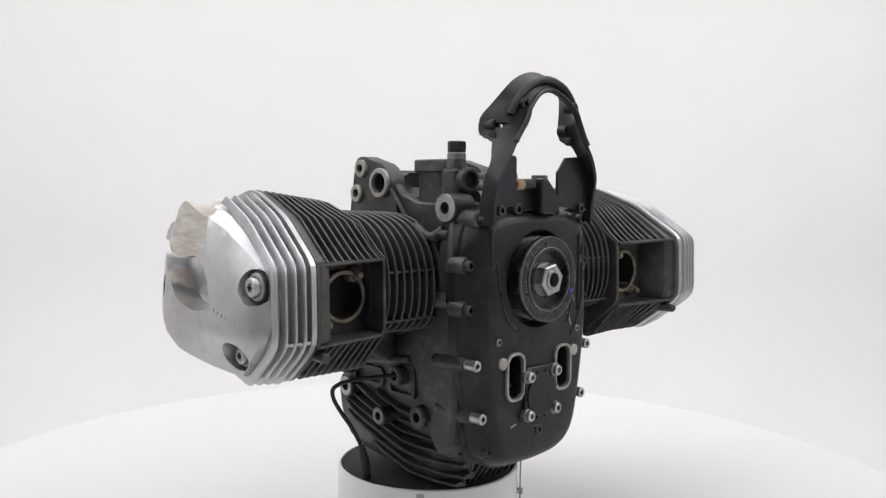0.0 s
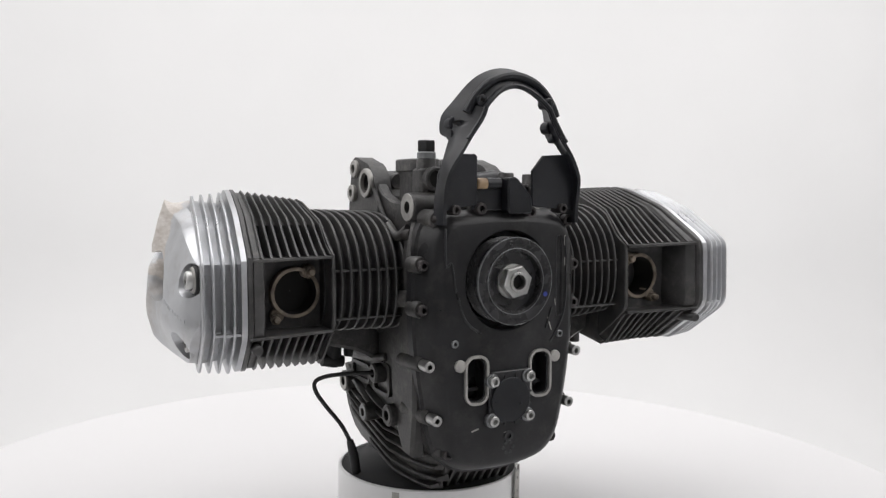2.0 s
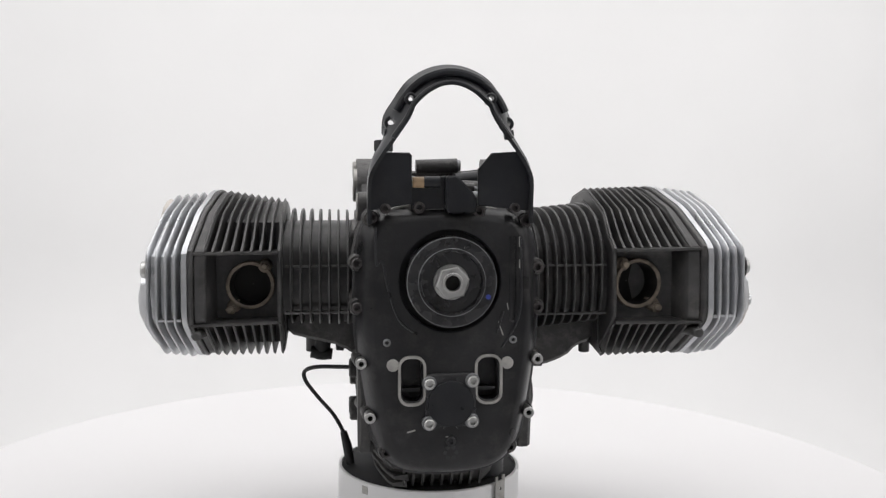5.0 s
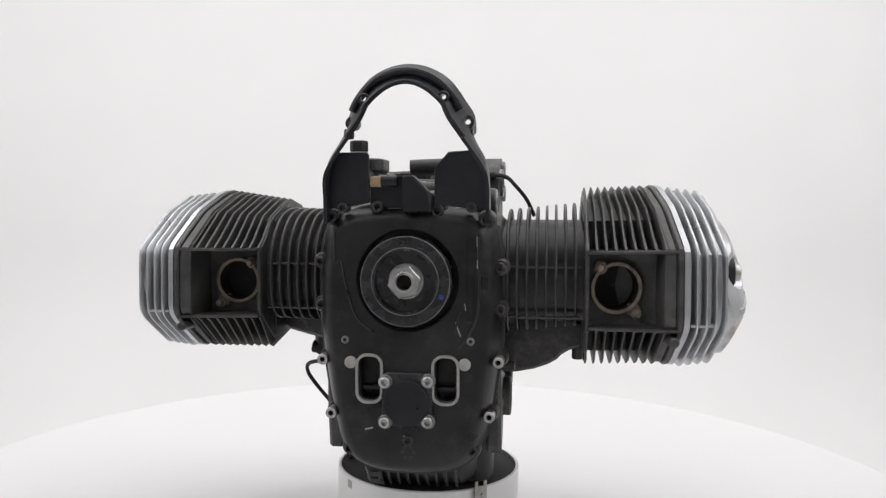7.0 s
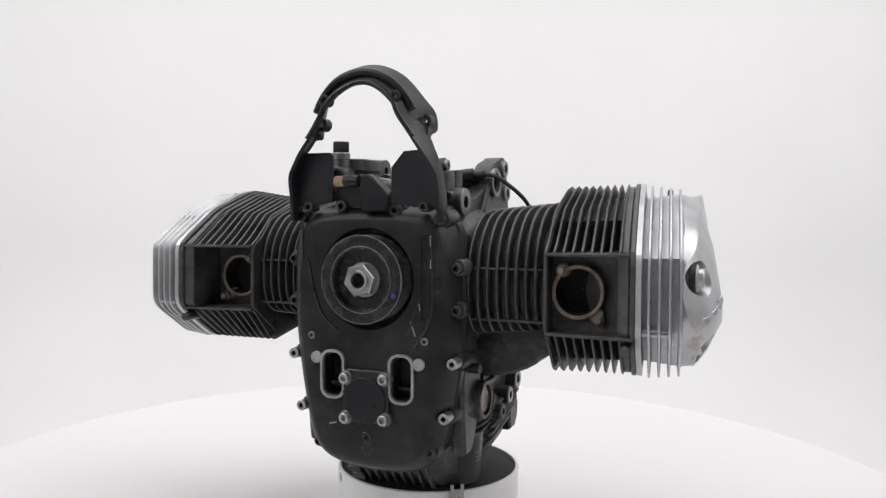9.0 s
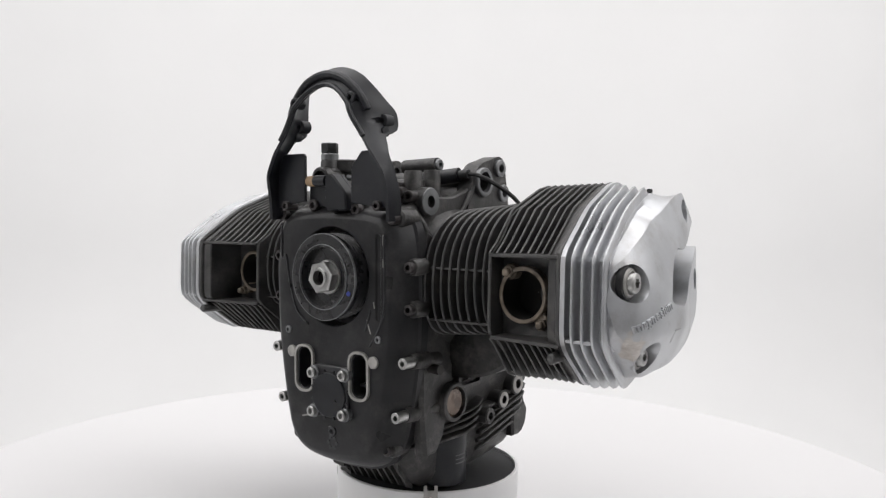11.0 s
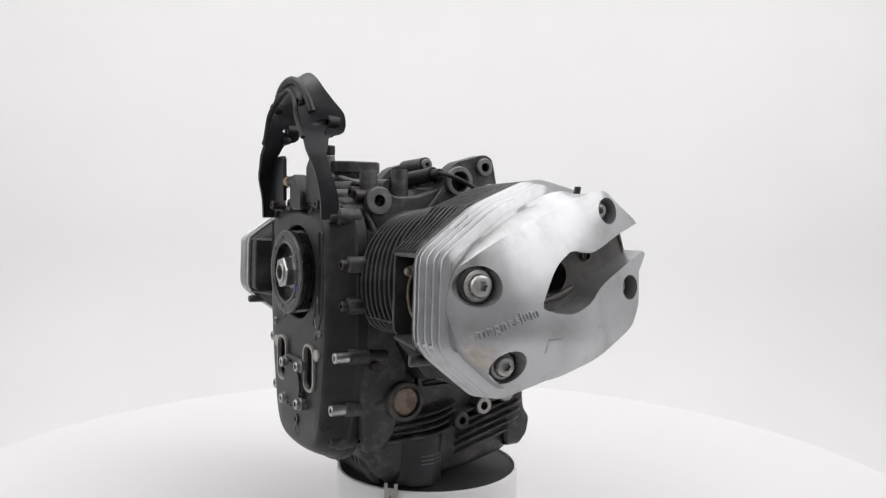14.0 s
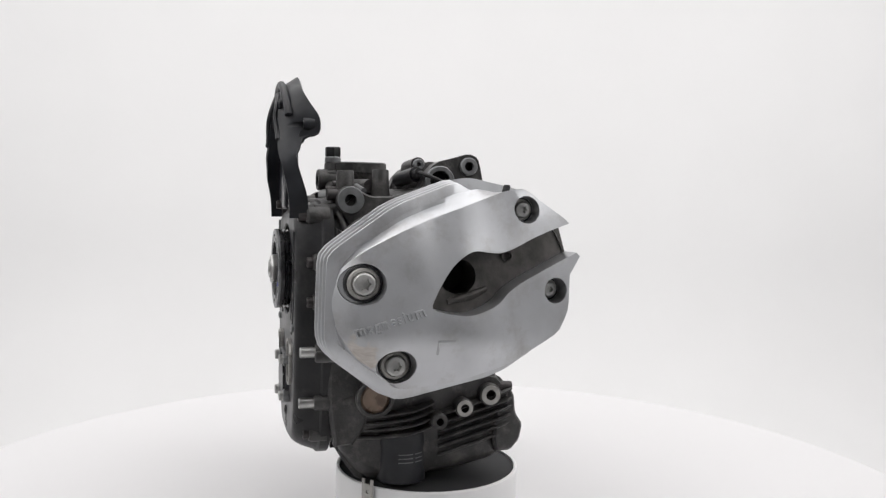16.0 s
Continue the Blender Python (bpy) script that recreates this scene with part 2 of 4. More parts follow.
def build_studio():
    bm = bmesh.new()
    prism(bm, [(-4.2, -4.2), (4.2, -4.2), (4.2, 3.6), (-4.2, 3.6)], "z", -0.80, -0.75)
    tagged(new("floor", finish(bm, "floor", WALLS)), "white painted studio floor", "floor", kind="structure")
    # backdrop: a cove that bends up from the floor behind the table
    bm = bmesh.new()
    prof = [(1.2, -0.745)] + [(2.0 + 0.9 * math.sin(radians(a)), 0.155 - 0.9 * math.cos(radians(a))) for a in range(0, 91, 6)] + [(2.9, 3.0)]
    front = prof
    back = [(u + 0.03, v - 0.004) for u, v in prof]
    loft(bm, [[(x, u, v) for u, v in front + back[::-1]] for x in (-3.9, 3.9)])
    tagged(new("backdrop", finish(bm, "backdrop", WALLS, 30)), "white seamless paper backdrop curving up behind table", "backdrop", kind="structure")
    for name, box in (("wall_left", (-4.2, -4.2, -4.0, 3.6)), ("wall_right", (4.0, -4.2, 4.2, 3.6)), ("wall_rear", (-4.0, -4.2, 4.0, -4.0)), ("wall_back", (-4.0, 3.4, 4.0, 3.6))):
        bm = bmesh.new()
        x0, y0, x1, y1 = box
        prism(bm, [(x0, y0), (x1, y0), (x1, y1), (x0, y1)], "z", -0.75, 3.2)
        # the rear wall is never in view; its grey shapes the reflections
        tagged(new(name, finish(bm, name, DARKWALL if name == "wall_rear" else WALLS)), "unseen grey wall added to temper front reflections" if name == "wall_rear" else "plain white studio wall", "wall", kind="structure")
    bm = bmesh.new()
    prism(bm, [(-4.2, -4.2), (4.2, -4.2), (4.2, 3.6), (-4.2, 3.6)], "z", 3.2, 3.3)
    tagged(new("ceiling", finish(bm, "ceiling", WALLS)), "plain white studio ceiling", "ceiling", kind="structure")


def build_table():
    table = tagged(new("round_table"), "round white laminate table under the engine's stand", "table")
    table.location = (0.003, 0.038, 0)
    bm = bmesh.new()
    turned(bm, "z", 0, 0, [(-0.030, 0.7265), (-0.027, 0.7315), (-0.002, 0.7320), (0, 0.7295)], 160)
    part("tabletop", bm, TABLE, table, lift=0)
    bm = bmesh.new()
    ring(bm, "z", 0, 0, -0.026, -0.004, 0.7340, 0.7321, 160, 0.0004)
    part("edge_band", bm, EDGE, table, "thin pale warm edging", lift=0)
    bm = bmesh.new()
    turned(bm, "z", 0, 0, [(-0.75, 0.30), (-0.735, 0.30), (-0.72, 0.05), (-0.06, 0.05), (-0.03, 0.14)], 40)
    part("column", bm, WHITE, table, lift=0)


# ---------------------------------------------------------------- stand that turns with the engine


def build_stand():
    stand = tagged(new("engine_stand"), "round white drum stand with black padded top", "stand")
    cx, cy, rad = 0.004, 0.0, 0.1222
    bm = bmesh.new()
    ring(bm, "z", cx, cy, 0.0640, 0.0, rad, rad - 0.004, 96, 0.0012)
    part("drum", bm, WHITE, stand, lift=0)
    bm = bmesh.new()
    turned(bm, "z", cx, cy, [(0.045, rad - 0.0045), (0.0605, rad - 0.0045), (0.0615, rad - 0.006)], 72)
    part("pad", bm, MATT, stand, "black foam pad", lift=0)
    # perforated metal strip screwed to the drum's front
    a = radians(39)
    bm = bmesh.new()
    outline = [(-0.0085, 0.012), (0.0085, 0.012), (0.0085, 0.074), (0.0045, 0.074), (0.0045, 0.068), (-0.0045, 0.068), (-0.0045, 0.074), (-0.0085, 0.074)]
    slab(bm, "y", -rad - 0.0052, -rad - 0.0032, outline, [circle(0, 0.058, 0.0022, 12), circle(0, 0.040, 0.0022, 12)])
    bmesh.ops.rotate(bm, verts=bm.verts, matrix=Matrix.Rotation(a, 3, "Z"))
    bmesh.ops.translate(bm, verts=bm.verts, vec=(cx, cy, 0))
    part("strip", bm, DULL, stand, "perforated metal strip", lift=0)
    bm = bmesh.new()
    turned(bm, "y", 0, 0.029, [(-rad + 0.0015, 0.0040), (-rad - 0.007, 0.0045), (-rad - 0.008, 0.003)], 14)
    bmesh.ops.rotate(bm, verts=bm.verts, matrix=Matrix.Rotation(a, 3, "Z"))
    bmesh.ops.translate(bm, verts=bm.verts, vec=(cx, cy, 0))
    part("screw", bm, STEEL, stand, lift=0)
    # faint grey tape marks on the drum
    for ang in (-47,):
        bm = bmesh.new()
        a2 = radians(ang)
        arcs = [a2 + radians(k) for k in (-2.2, -0.7, 0.7, 2.2)]
        loft(bm, [[(cx + r * math.sin(q), cy - r * math.cos(q), z) for r, z in ((rad + 0.0002, 0.050), (rad + 0.0008, 0.050), (rad + 0.0008, 0.060), (rad + 0.0002, 0.060))] for q in arcs])
        part("tape", bm, DULL, stand, "grey tape scrap", lift=0)
    return stand


# ---------------------------------------------------------------- engine

MID = 0.0035      # the front cover's middle

COVER = soften([(-0.060, 0.091), (0.067, 0.091), (0.100, 0.074), (0.111, 0.035), (0.1125, -0.040), (0.109, -0.092), (0.099, -0.156), (0.088, -0.198),
                (0.060, -0.225), (0.004, -0.231), (-0.053, -0.226), (-0.081, -0.200), (-0.092, -0.156), (-0.102, -0.092), (-0.1065, -0.040), (-0.105, 0.035), (-0.094, 0.074)], 2)


def socket_bolt(name, parent, axis, cu, cv, a_seat, a_top, r, mat, label="", hole=0.55, n=20):
    """A cap screw with a hexagon socket; it stands from a_seat to a_top along the axis."""
    s = 1 if a_top > a_seat else -1
    deep = min(abs(a_top - a_seat) * 0.7, r * 0.9)
    bm = bmesh.new()
    turned(bm, axis, cu, cv, [(a_seat, r), (a_top - s * r * 0.15, r), (a_top, r * 0.85)], n, caps=False)
    hexa = circle(cu, cv, r * hole, 24)
    hexa = [(cu + (u - cu) * k, cv + (v - cv) * k) for (u, v), k in zip(hexa, [1, 0.93, 0.89, 0.93] * 6)]
    rim = circle(cu, cv, r * 0.85, 24)
    loft(bm, [[place3(axis, a, u, v) for u, v in pts] for a, pts in ((a_top, rim), (a_top, hexa), (a_top - s * deep, hexa))], caps=False)
    bm.faces.new([bm.verts.new(place3(axis, a_top - s * deep, u, v)) for u, v in hexa])
    return part(name, bm, mat, parent, label)


def taper(v):
    """The sump draws in towards its bottom and its front."""
    low = min(max((-0.165 - v.co.z) / 0.095, 0), 1)
    fore = min(max((-0.05 - v.co.y) / 0.09, 0), 1) * min(max((-0.165 - v.co.z) / 0.03, 0), 1)
    v.co.x = MID + (v.co.x - MID) * (1 - 0.24 * low) * (1 - 0.28 * fore)


def build_case(engine):
    # main casting: lofted across, wider at the crank and narrower over the sump
    bm = bmesh.new()
    shape = [(-0.088, 0.062), (-0.058, 0.086), (0.060, 0.086), (0.092, 0.062), (0.098, 0.0), (0.098, -0.10), (0.094, -0.150), (0.086, -0.205), (-0.084, -0.205), (-0.092, -0.150), (-0.096, -0.10), (-0.095, 0.0)]
    loft(bm, [[(MID + (u - MID) * k, y, v * k2) for u, v in soften(shape, 2, 0.2)] for y, k, k2 in ((-0.156, 0.98, 0.98), (-0.150, 1, 1), (-0.06, 1, 1), (0.03, 0.98, 0.99), (0.062, 0.93, 0.95), (0.066, 0.88, 0.9))])
    case = part("crankcase", bm, CASE, engine, "dusty black cast crankcase")
    # cylinder shoulders
    for s, yc in ((1, -0.058), (-1, -0.021)):
        bm = bmesh.new()
        loft(bm, [[place3("x", MID + s * x, yc + u, v) for u, v in soften([(-h, -h2), (h, -h2), (h, h3), (-h, h3)], 3, 0.25)]
                  for x, h, h2, h3 in ((0.06, 0.095, 0.10, 0.085), (0.092, 0.090, 0.086, 0.078), (0.104, 0.078, 0.068, 0.066), (0.118, 0.076, 0.066, 0.064))])
        part("cylinder_shoulder", bm, CASE, case)
    # webs under the cylinders
    bm = bmesh.new()
    prism(bm, soften([(0.085, -0.05), (0.207, -0.05), (0.205, -0.086), (0.180, -0.095), (0.168, -0.108), (0.135, -0.120), (0.085, -0.124)], 1), "y", -0.085, 0.0, 0.004)
    part("web", bm, CASE, case)
    bm = bmesh.new()
    prism(bm, soften([(-0.085, -0.05), (-0.190, -0.05), (-0.188, -0.078), (-0.150, -0.088), (-0.12, -0.095), (-0.085, -0.118)], 1), "y", -0.045, 0.04, 0.004)
    part("web", bm, CASE, case)
    # side wall over the sump, stepped behind the front cover
    for s in (1, -1):
        bm = bmesh.new()
        prism(bm, soften([(-0.152, 0.058), (-0.152, -0.205), (-0.115, -0.205), (-0.085, -0.115), (-0.112, -0.060), (-0.120, 0.045)], 1, 0.2), "x", MID + s * 0.085, MID + s * 0.1035, 0.004)
        part("side_rib", bm, CASE, case)
    # struts, seams and braces on the flanks
    for pts, r in (([(-0.088, -0.138, 0.074), (-0.098, -0.146, 0.048), (-0.104, -0.150, 0.015)], 0.0055), ([(-0.094, -0.128, 0.060), (-0.100, -0.110, 0.050), (-0.100, -0.085, 0.062)], 0.006),
                   ([(0.088, -0.140, 0.076), (0.100, -0.132, 0.050), (0.1055, -0.127, 0.010), (0.1055, -0.125, -0.05)], 0.0035),
                   ([(-0.0965, -0.160, -0.0914), (-0.0985, -0.120, -0.094)], 0.0088), ([(-0.0870, -0.160, -0.1536), (-0.0950, -0.120, -0.150)], 0.0088),
                   ([(0.1055, -0.160, -0.0907), (0.1040, -0.120, -0.094)], 0.0088), ([(0.0955, -0.160, -0.1528), (0.1010, -0.120, -0.150)], 0.0088),
                   ([(-0.095, -0.070, -0.100), (-0.098, -0.040, -0.106), (-0.095, 0.0, -0.112), (-0.091, 0.045, -0.118)], 0.0050), ([(0.099, -0.050, -0.106), (0.101, -0.010, -0.114), (0.096, 0.045, -0.122)], 0.0050),
                   ([(-0.096, -0.140, -0.020), (-0.102, -0.118, -0.022)], 0.010), ([(0.104, -0.160, 0.015), (0.105, -0.128, 0.016)], 0.0105), ([(0.104, -0.160, -0.032), (0.105, -0.128, -0.031)], 0.0105)):
        bm = bmesh.new()
        rod(bm, curve_through(pts, 5), r, 12)
        part("strut", bm, CASE, case)
    # sunk side panels with a raised frame
    for s, y0, z0, y1, z1 in ((-1, -0.080, -0.150, -0.030, -0.108), (1, -0.075, -0.140, -0.025, -0.112), (-1, -0.020, -0.145, 0.040, -0.120)):
        bm = bmesh.new()
        frame_out = rounded(y0, z0, y1, z1, 0.008)
        slab(bm, "x", MID + s * 0.088, MID + s * 0.1005, frame_out, [inset(frame_out, 0.005)])
        part("panel_frame", bm, CASE, case)
    # lower casting
    bm = bmesh.new()
    side = soften([(-0.140, -0.150), (-0.134, -0.218), (-0.110, -0.250), (-0.09, -0.2640), (-0.045, -0.2640), (-0.02, -0.2560), (0.020, -0.2540), (0.076, -0.2400), (0.087, -0.200), (0.082, -0.150), (0.062, -0.128), (-0.06, -0.128)], 1, 0.2)
    loft(bm, [[(MID + x, u * k, v if v > -0.2 else -0.2 + (v + 0.2) * k2) for u, v in side] for x, k, k2 in ((-0.096, 0.92, 0.7), (-0.093, 0.97, 0.85), (-0.080, 1, 1), (0.080, 1, 1), (0.093, 0.97, 0.85), (0.096, 0.92, 0.7))])
    for v in bm.verts:
        taper(v)
    sump = part("sump", bm, CASE, engine, "black ribbed oil sump casting")
    # ribs that sweep up towards the rear on both flanks
    def rise(y):
        return float(np.interp(y, (-0.16, -0.09, -0.05, -0.02, 0.03, 0.08), (0.001, 0.0, 0.005, 0.014, 0.034, 0.058)))

    lines = [(-1, -0.085, -0.005, -0.170)] + [(-1, -0.126, 0.066, z) for z in (-0.185, -0.200, -0.215, -0.2295, -0.244)] + [(-1, -0.112, 0.02, -0.257)]
    lines += [(1, -0.145, -0.020, z) for z in (-0.174, -0.184, -0.194, -0.204)]
    lines += [(1, -0.010, 0.082, z - 0.022) for z in (-0.176, -0.187, -0.198, -0.209, -0.220, -0.231)]
    for s, y0, y1, z0 in lines:
        bm = bmesh.new()
        rings = []
        for k in range(11):
            y = y0 + (y1 - y0) * k / 10
            z = z0 + (rise(y) if s < 0 or y0 < -0.1 else 0.026 + 0.30 * y)
            out = 0.1030 - 0.004 * (k in (0, 10))
            rings.append([(MID + s * x, y, z + dz) for x, dz in ((0.070, -0.0040), (out - 0.002, -0.0020), (out, -0.0006), (out, 0.0006), (out - 0.002, 0.0020), (0.070, 0.0040))])
        loft(bm, rings)
        for v in bm.verts:
            taper(v)
        part("rib", bm, CASE, sump)
    # upright fins under the front cover
    bm = bmesh.new()
    loft(bm, [[(-0.0015, y, z) for y, z in ((-0.10, -0.2640), (-0.110, -0.260), (-0.128, -0.234), (-0.128, -0.205), (-0.10, -0.205))], [(0.0015, y, z) for y, z in ((-0.10, -0.2640), (-0.110, -0.260), (-0.128, -0.234), (-0.128, -0.205), (-0.10, -0.205))]])
    first = part("front_fin", bm, CASE, sump)
    first.location = (-0.044, 0, 0)
    for k in range(1, 9):
        again(first, -0.044 + 0.0118 * k)
    # threaded lugs, bright machined faces
    for x, y, z, r, mat in ((0.1, 0.051, -0.152, 0.0125, DULL), (0.1, 0.017, -0.167, 0.0105, DULL), (0.1, -0.015, -0.182, 0.0095, CASE),
                            (-0.096, 0.046, -0.152, 0.0125, DULL), (-0.098, -0.024, -0.178, 0.0105, ZINC), (-0.098, -0.096, -0.165, 0.012, CASE), (-0.098, -0.055, -0.122, 0.011, CASE)):
        s = 1 if x > 0 else -1
        bm = bmesh.new()
        ring(bm, "x", y, z, x + s * 0.010, x - s * 0.03, r * 1.12, r * 0.5, 22, 0.0012)
        boss = part("lug", bm, CASE, sump)
        bm = bmesh.new()
        ring(bm, "x", y, z, x + s * 0.0108, x + s * 0.0095, r * 0.98, r * 0.52, 22, 0.0004)
        part("lug_face", bm, mat, boss, "machined metal face" if mat is not CASE else "")
        bm = bmesh.new()
        turned(bm, "x", y, z, [(x - s * 0.02, r * 0.5), (x - s * 0.012, r * 0.5)], 14)
        part("bore", bm, BORE_SHADE, boss)
    # sight glass with its collar
    bm = bmesh.new()
    ring(bm, "x", -0.097, -0.148, 0.116, 0.085, 0.0235, 0.0185, 32, 0.0016)
    collar = part("sight_glass_collar", bm, CASE, case)
    bm = bmesh.new()
    turned(bm, "x", -0.097, -0.148, [(0.09, 0.0183), (0.1105, 0.0183), (0.113, 0.015), (0.1120, 0.006), (0.1125, 0.001)], 32)
    part("sight_glass", bm, RUST, collar, "brown stained oil sight glass")
    # short stud in front of the sight glass
    bm = bmesh.new()
    rod(bm, [(0.095, -0.135, -0.103), (0.122, -0.137, -0.103)], 0.0058, 12)
    part("stud", bm, DARKBOLT, case)
    # oil filter
    bm = bmesh.new()
    turned(bm, "z", 0.0605, -0.052, [(-0.2640, 0.029), (-0.262, 0.0315), (-0.222, 0.0315), (-0.214, 0.033), (-0.200, 0.033)], 36)
    filt = part("oil_filter", bm, PLASTIC, sump, "black canister oil filter with faded print")
    for k in range(3):
        for q, w in ((88, 34), (122, 22)):
            bm = bmesh.new()
            arcs = [radians(q - 90 - w / 2 + w * j / 5) for j in range(6)]
            z0 = -0.226 - 0.005 * k
            loft(bm, [[(0.0605 + r * math.cos(a), -0.052 + r * math.sin(a), z) for r, z in ((0.0314, z0), (0.0318, z0), (0.0318, z0 + 0.0012), (0.0314, z0 + 0.0012))] for a in arcs])
            part("print_bar", bm, PRINT, filt)
    # rear foot
    bm = bmesh.new()
    prism(bm, soften([(0.066, -0.130), (0.088, -0.155), (0.090, -0.180), (0.100, -0.195), (0.096, -0.215), (0.084, -0.228), (0.06, -0.228)], 1, 0.15), "x", 0.045, 0.096, 0.003)
    part("rear_foot", bm, CASE, sump)
    bm = bmesh.new()
    rod(bm, [(0.094, 0.06, -0.143), (0.094, 0.083, -0.145)], 0.006, 12)
    part("stud", bm, DARKBOLT, sump)


def build_front(engine):
    # front cover: rim flange, sloping flank, flat face with two pump windows
    bm = bmesh.new()
    face = inset(COVER, 0.0235)
    win_l = rounded(-0.0530, -0.1365, -0.0270, -0.0850, 0.010)
    win_r = rounded(0.0340, -0.1365, 0.0600, -0.0850, 0.010)
    dish = circle(MID, 0.001, 0.0585, 64)
    channel = rounded(0.0705, -0.046, 0.0790, 0.052, 0.004)
    steps = [(-0.146, COVER), (-0.158, COVER), (-0.1605, inset(COVER, 0.003)), (-0.165, inset(COVER, 0.0045)), (-0.175, inset(COVER, 0.0085)), (-0.183, inset(COVER, 0.0130)), (-0.1875, inset(COVER, 0.0175)), (-0.1895, inset(COVER, 0.0215)), (-0.190, face)]
    rings = loft(bm, [[(u, y, v) for u, v in pts] for y, pts in steps], caps=False)
    bm.faces.new(rings[0])
    for tri in filled([face, win_l, win_r, dish, channel], 0.02):
        bm.faces.new([bm.verts.new((u, -0.190, v)) for u, v in tri])
    for w, floor in ((win_l, -0.168), (win_r, -0.168), (dish, -0.165), (channel, -0.1880)):
        near = inset(w, 0.0015)
        loft(bm, [[(u, y, v) for u, v in loop] for y, loop in ((-0.190, w), (-0.1885, near), (floor, near))], caps=False)
        bm.faces.new([bm.verts.new((u, floor, v)) for u, v in near])
    bmesh.ops.remove_doubles(bm, verts=bm.verts, dist=1e-6)
    cover = part("front_cover", bm, FRONT, engine, "black painted timing cover, scratched", smooth=30)
    for w, tab in ((win_l, -0.0615), (win_r, 0.0685)):
        bm = bmesh.new()
        slab(bm, "y", -0.1935, -0.1895, inset(w, -0.0028), [inset(w, 0.0002)])
        gasket = part("window_rim", bm, DULL, cover, "bare metal window rim")
        bm = bmesh.new()
        turned(bm, "y", tab, -0.0925, [(-0.189, 0.0070), (-0.1925, 0.0070), (-0.1932, 0.006)], 20)
        part("rim_tab", bm, DULL, gasket)
        bm = bmesh.new()
        mid = sum(p[0] for p in w) / len(w)
        prism(bm, rounded(mid - 0.0105, -0.126, mid + 0.0105, -0.122, 0.001, 2), "y", -0.168, -0.178)
        part("step", bm, PLATE, gasket)
    # square blank plate with four screws
    bm = bmesh.new()
    prism(bm, rounded(MID - 0.0285, -0.1635, MID + 0.0285, -0.103, 0.007), "y", -0.189, -0.1945, 0.001)
    blank = part("blank_plate", bm, PLATE, cover, "square black blanking plate")
    bm = bmesh.new()
    turned(bm, "y", MID, -0.137, [(-0.193, 0.0262), (-0.1965, 0.0262), (-0.1972, 0.0255)], 48)
    part("disc", bm, PLASTIC, blank, "matt dark round disc")
    for k in range(12):
        a = radians(15 + 30 * k)
        bm = bmesh.new()
        prism(bm, rounded(-0.001, 0.0265, 0.001, 0.0300, 0.0004, 1), "y", -0.193, -0.1962)
        bmesh.ops.rotate(bm, verts=bm.verts, matrix=Matrix.Rotation(a, 3, "Y"))
        bmesh.ops.translate(bm, verts=bm.verts, vec=(MID, 0, -0.137))
        part("rib", bm, PLATE, blank)
    for u, v in ((-0.0210, -0.1130), (0.0280, -0.1112), (-0.0212, -0.1588), (0.0276, -0.1572)):
        bm = bmesh.new()
        turned(bm, "y", u, v, [(-0.190, 0.0082), (-0.196, 0.0082), (-0.1968, 0.0074)], 22)
        washer = part("washer", bm, ZINC, blank)
        socket_bolt("screw", blank, "y", u, v, -0.1950, -0.2020, 0.0062, STEEL)
    # drain screw and casting mark under the plate
    bm = bmesh.new()
    ring(bm, "y", 0.0040, -0.181, -0.192, -0.180, 0.0062, 0.0032, 18)
    part("drain_boss", bm, PLATE, cover)
    bm = bmesh.new()
    for k in range(6):
        a = radians(60 * k)
        prism(bm, circle(0.0040 + 0.0065 * math.cos(a), -0.1945 + 0.0065 * math.sin(a), 0.0024, 8), "y", -0.1855, -0.1905)
    part("casting_mark", bm, PLATE, cover)
    # scratches and bare nicks
    for u, v, w, hh, rot in ((-0.041, -0.1685, 0.010, 0.0018, -14), (0.0825, 0.045, 0.0016, 0.012, 0), (0.0825, 0.020, 0.0012, 0.010, 0), (0.061, -0.053, 0.0012, 0.017, -20), (0.069, -0.028, 0.0010, 0.008, -10), (0.0, -0.176, 0.004, 0.0009, -5)):
        bm = bmesh.new()
        prism(bm, rounded(-w / 2, -hh / 2, w / 2, hh / 2, min(w, hh) * 0.45, 2), "y", -0.1895, -0.1906)
        bmesh.ops.rotate(bm, verts=bm.verts, matrix=Matrix.Rotation(radians(rot), 3, "Y"))
        bmesh.ops.translate(bm, verts=bm.verts, vec=(u, 0, v))
        part("bare_nick", bm, DULL, cover, "paint chipped to bare metal")
    # pins
    for u, v in ((-0.0680, -0.067), (0.0752, -0.0662)):
        bm = bmesh.new()
        ring(bm, "y", u, v, -0.1925, -0.188, 0.0045, 0.0022, 16)
        part("dowel", bm, ZINC, cover)
    # belt guard ridges: a curved low wall round the pulley and long slots
    for pts, r in (([(0.0835, 0.050), (0.0845, -0.02), (0.078, -0.050), (0.062, -0.075)], 0.0014), ([(0.064, -0.034), (0.056, -0.058)], 0.0014),
                   ([(-0.080, 0.062), (-0.0795, 0.024), (-0.077, 0.020), (-0.072, 0.022), (-0.066, -0.008), (-0.054, -0.042), (-0.034, -0.058)], 0.0014)):
        bm = bmesh.new()
        rod(bm, [(p.x, -0.1902, p.y) for p in curve_through([(u, v, 0) for u, v in pts])], r, 8)
        part("ridge", bm, PLATE, cover)
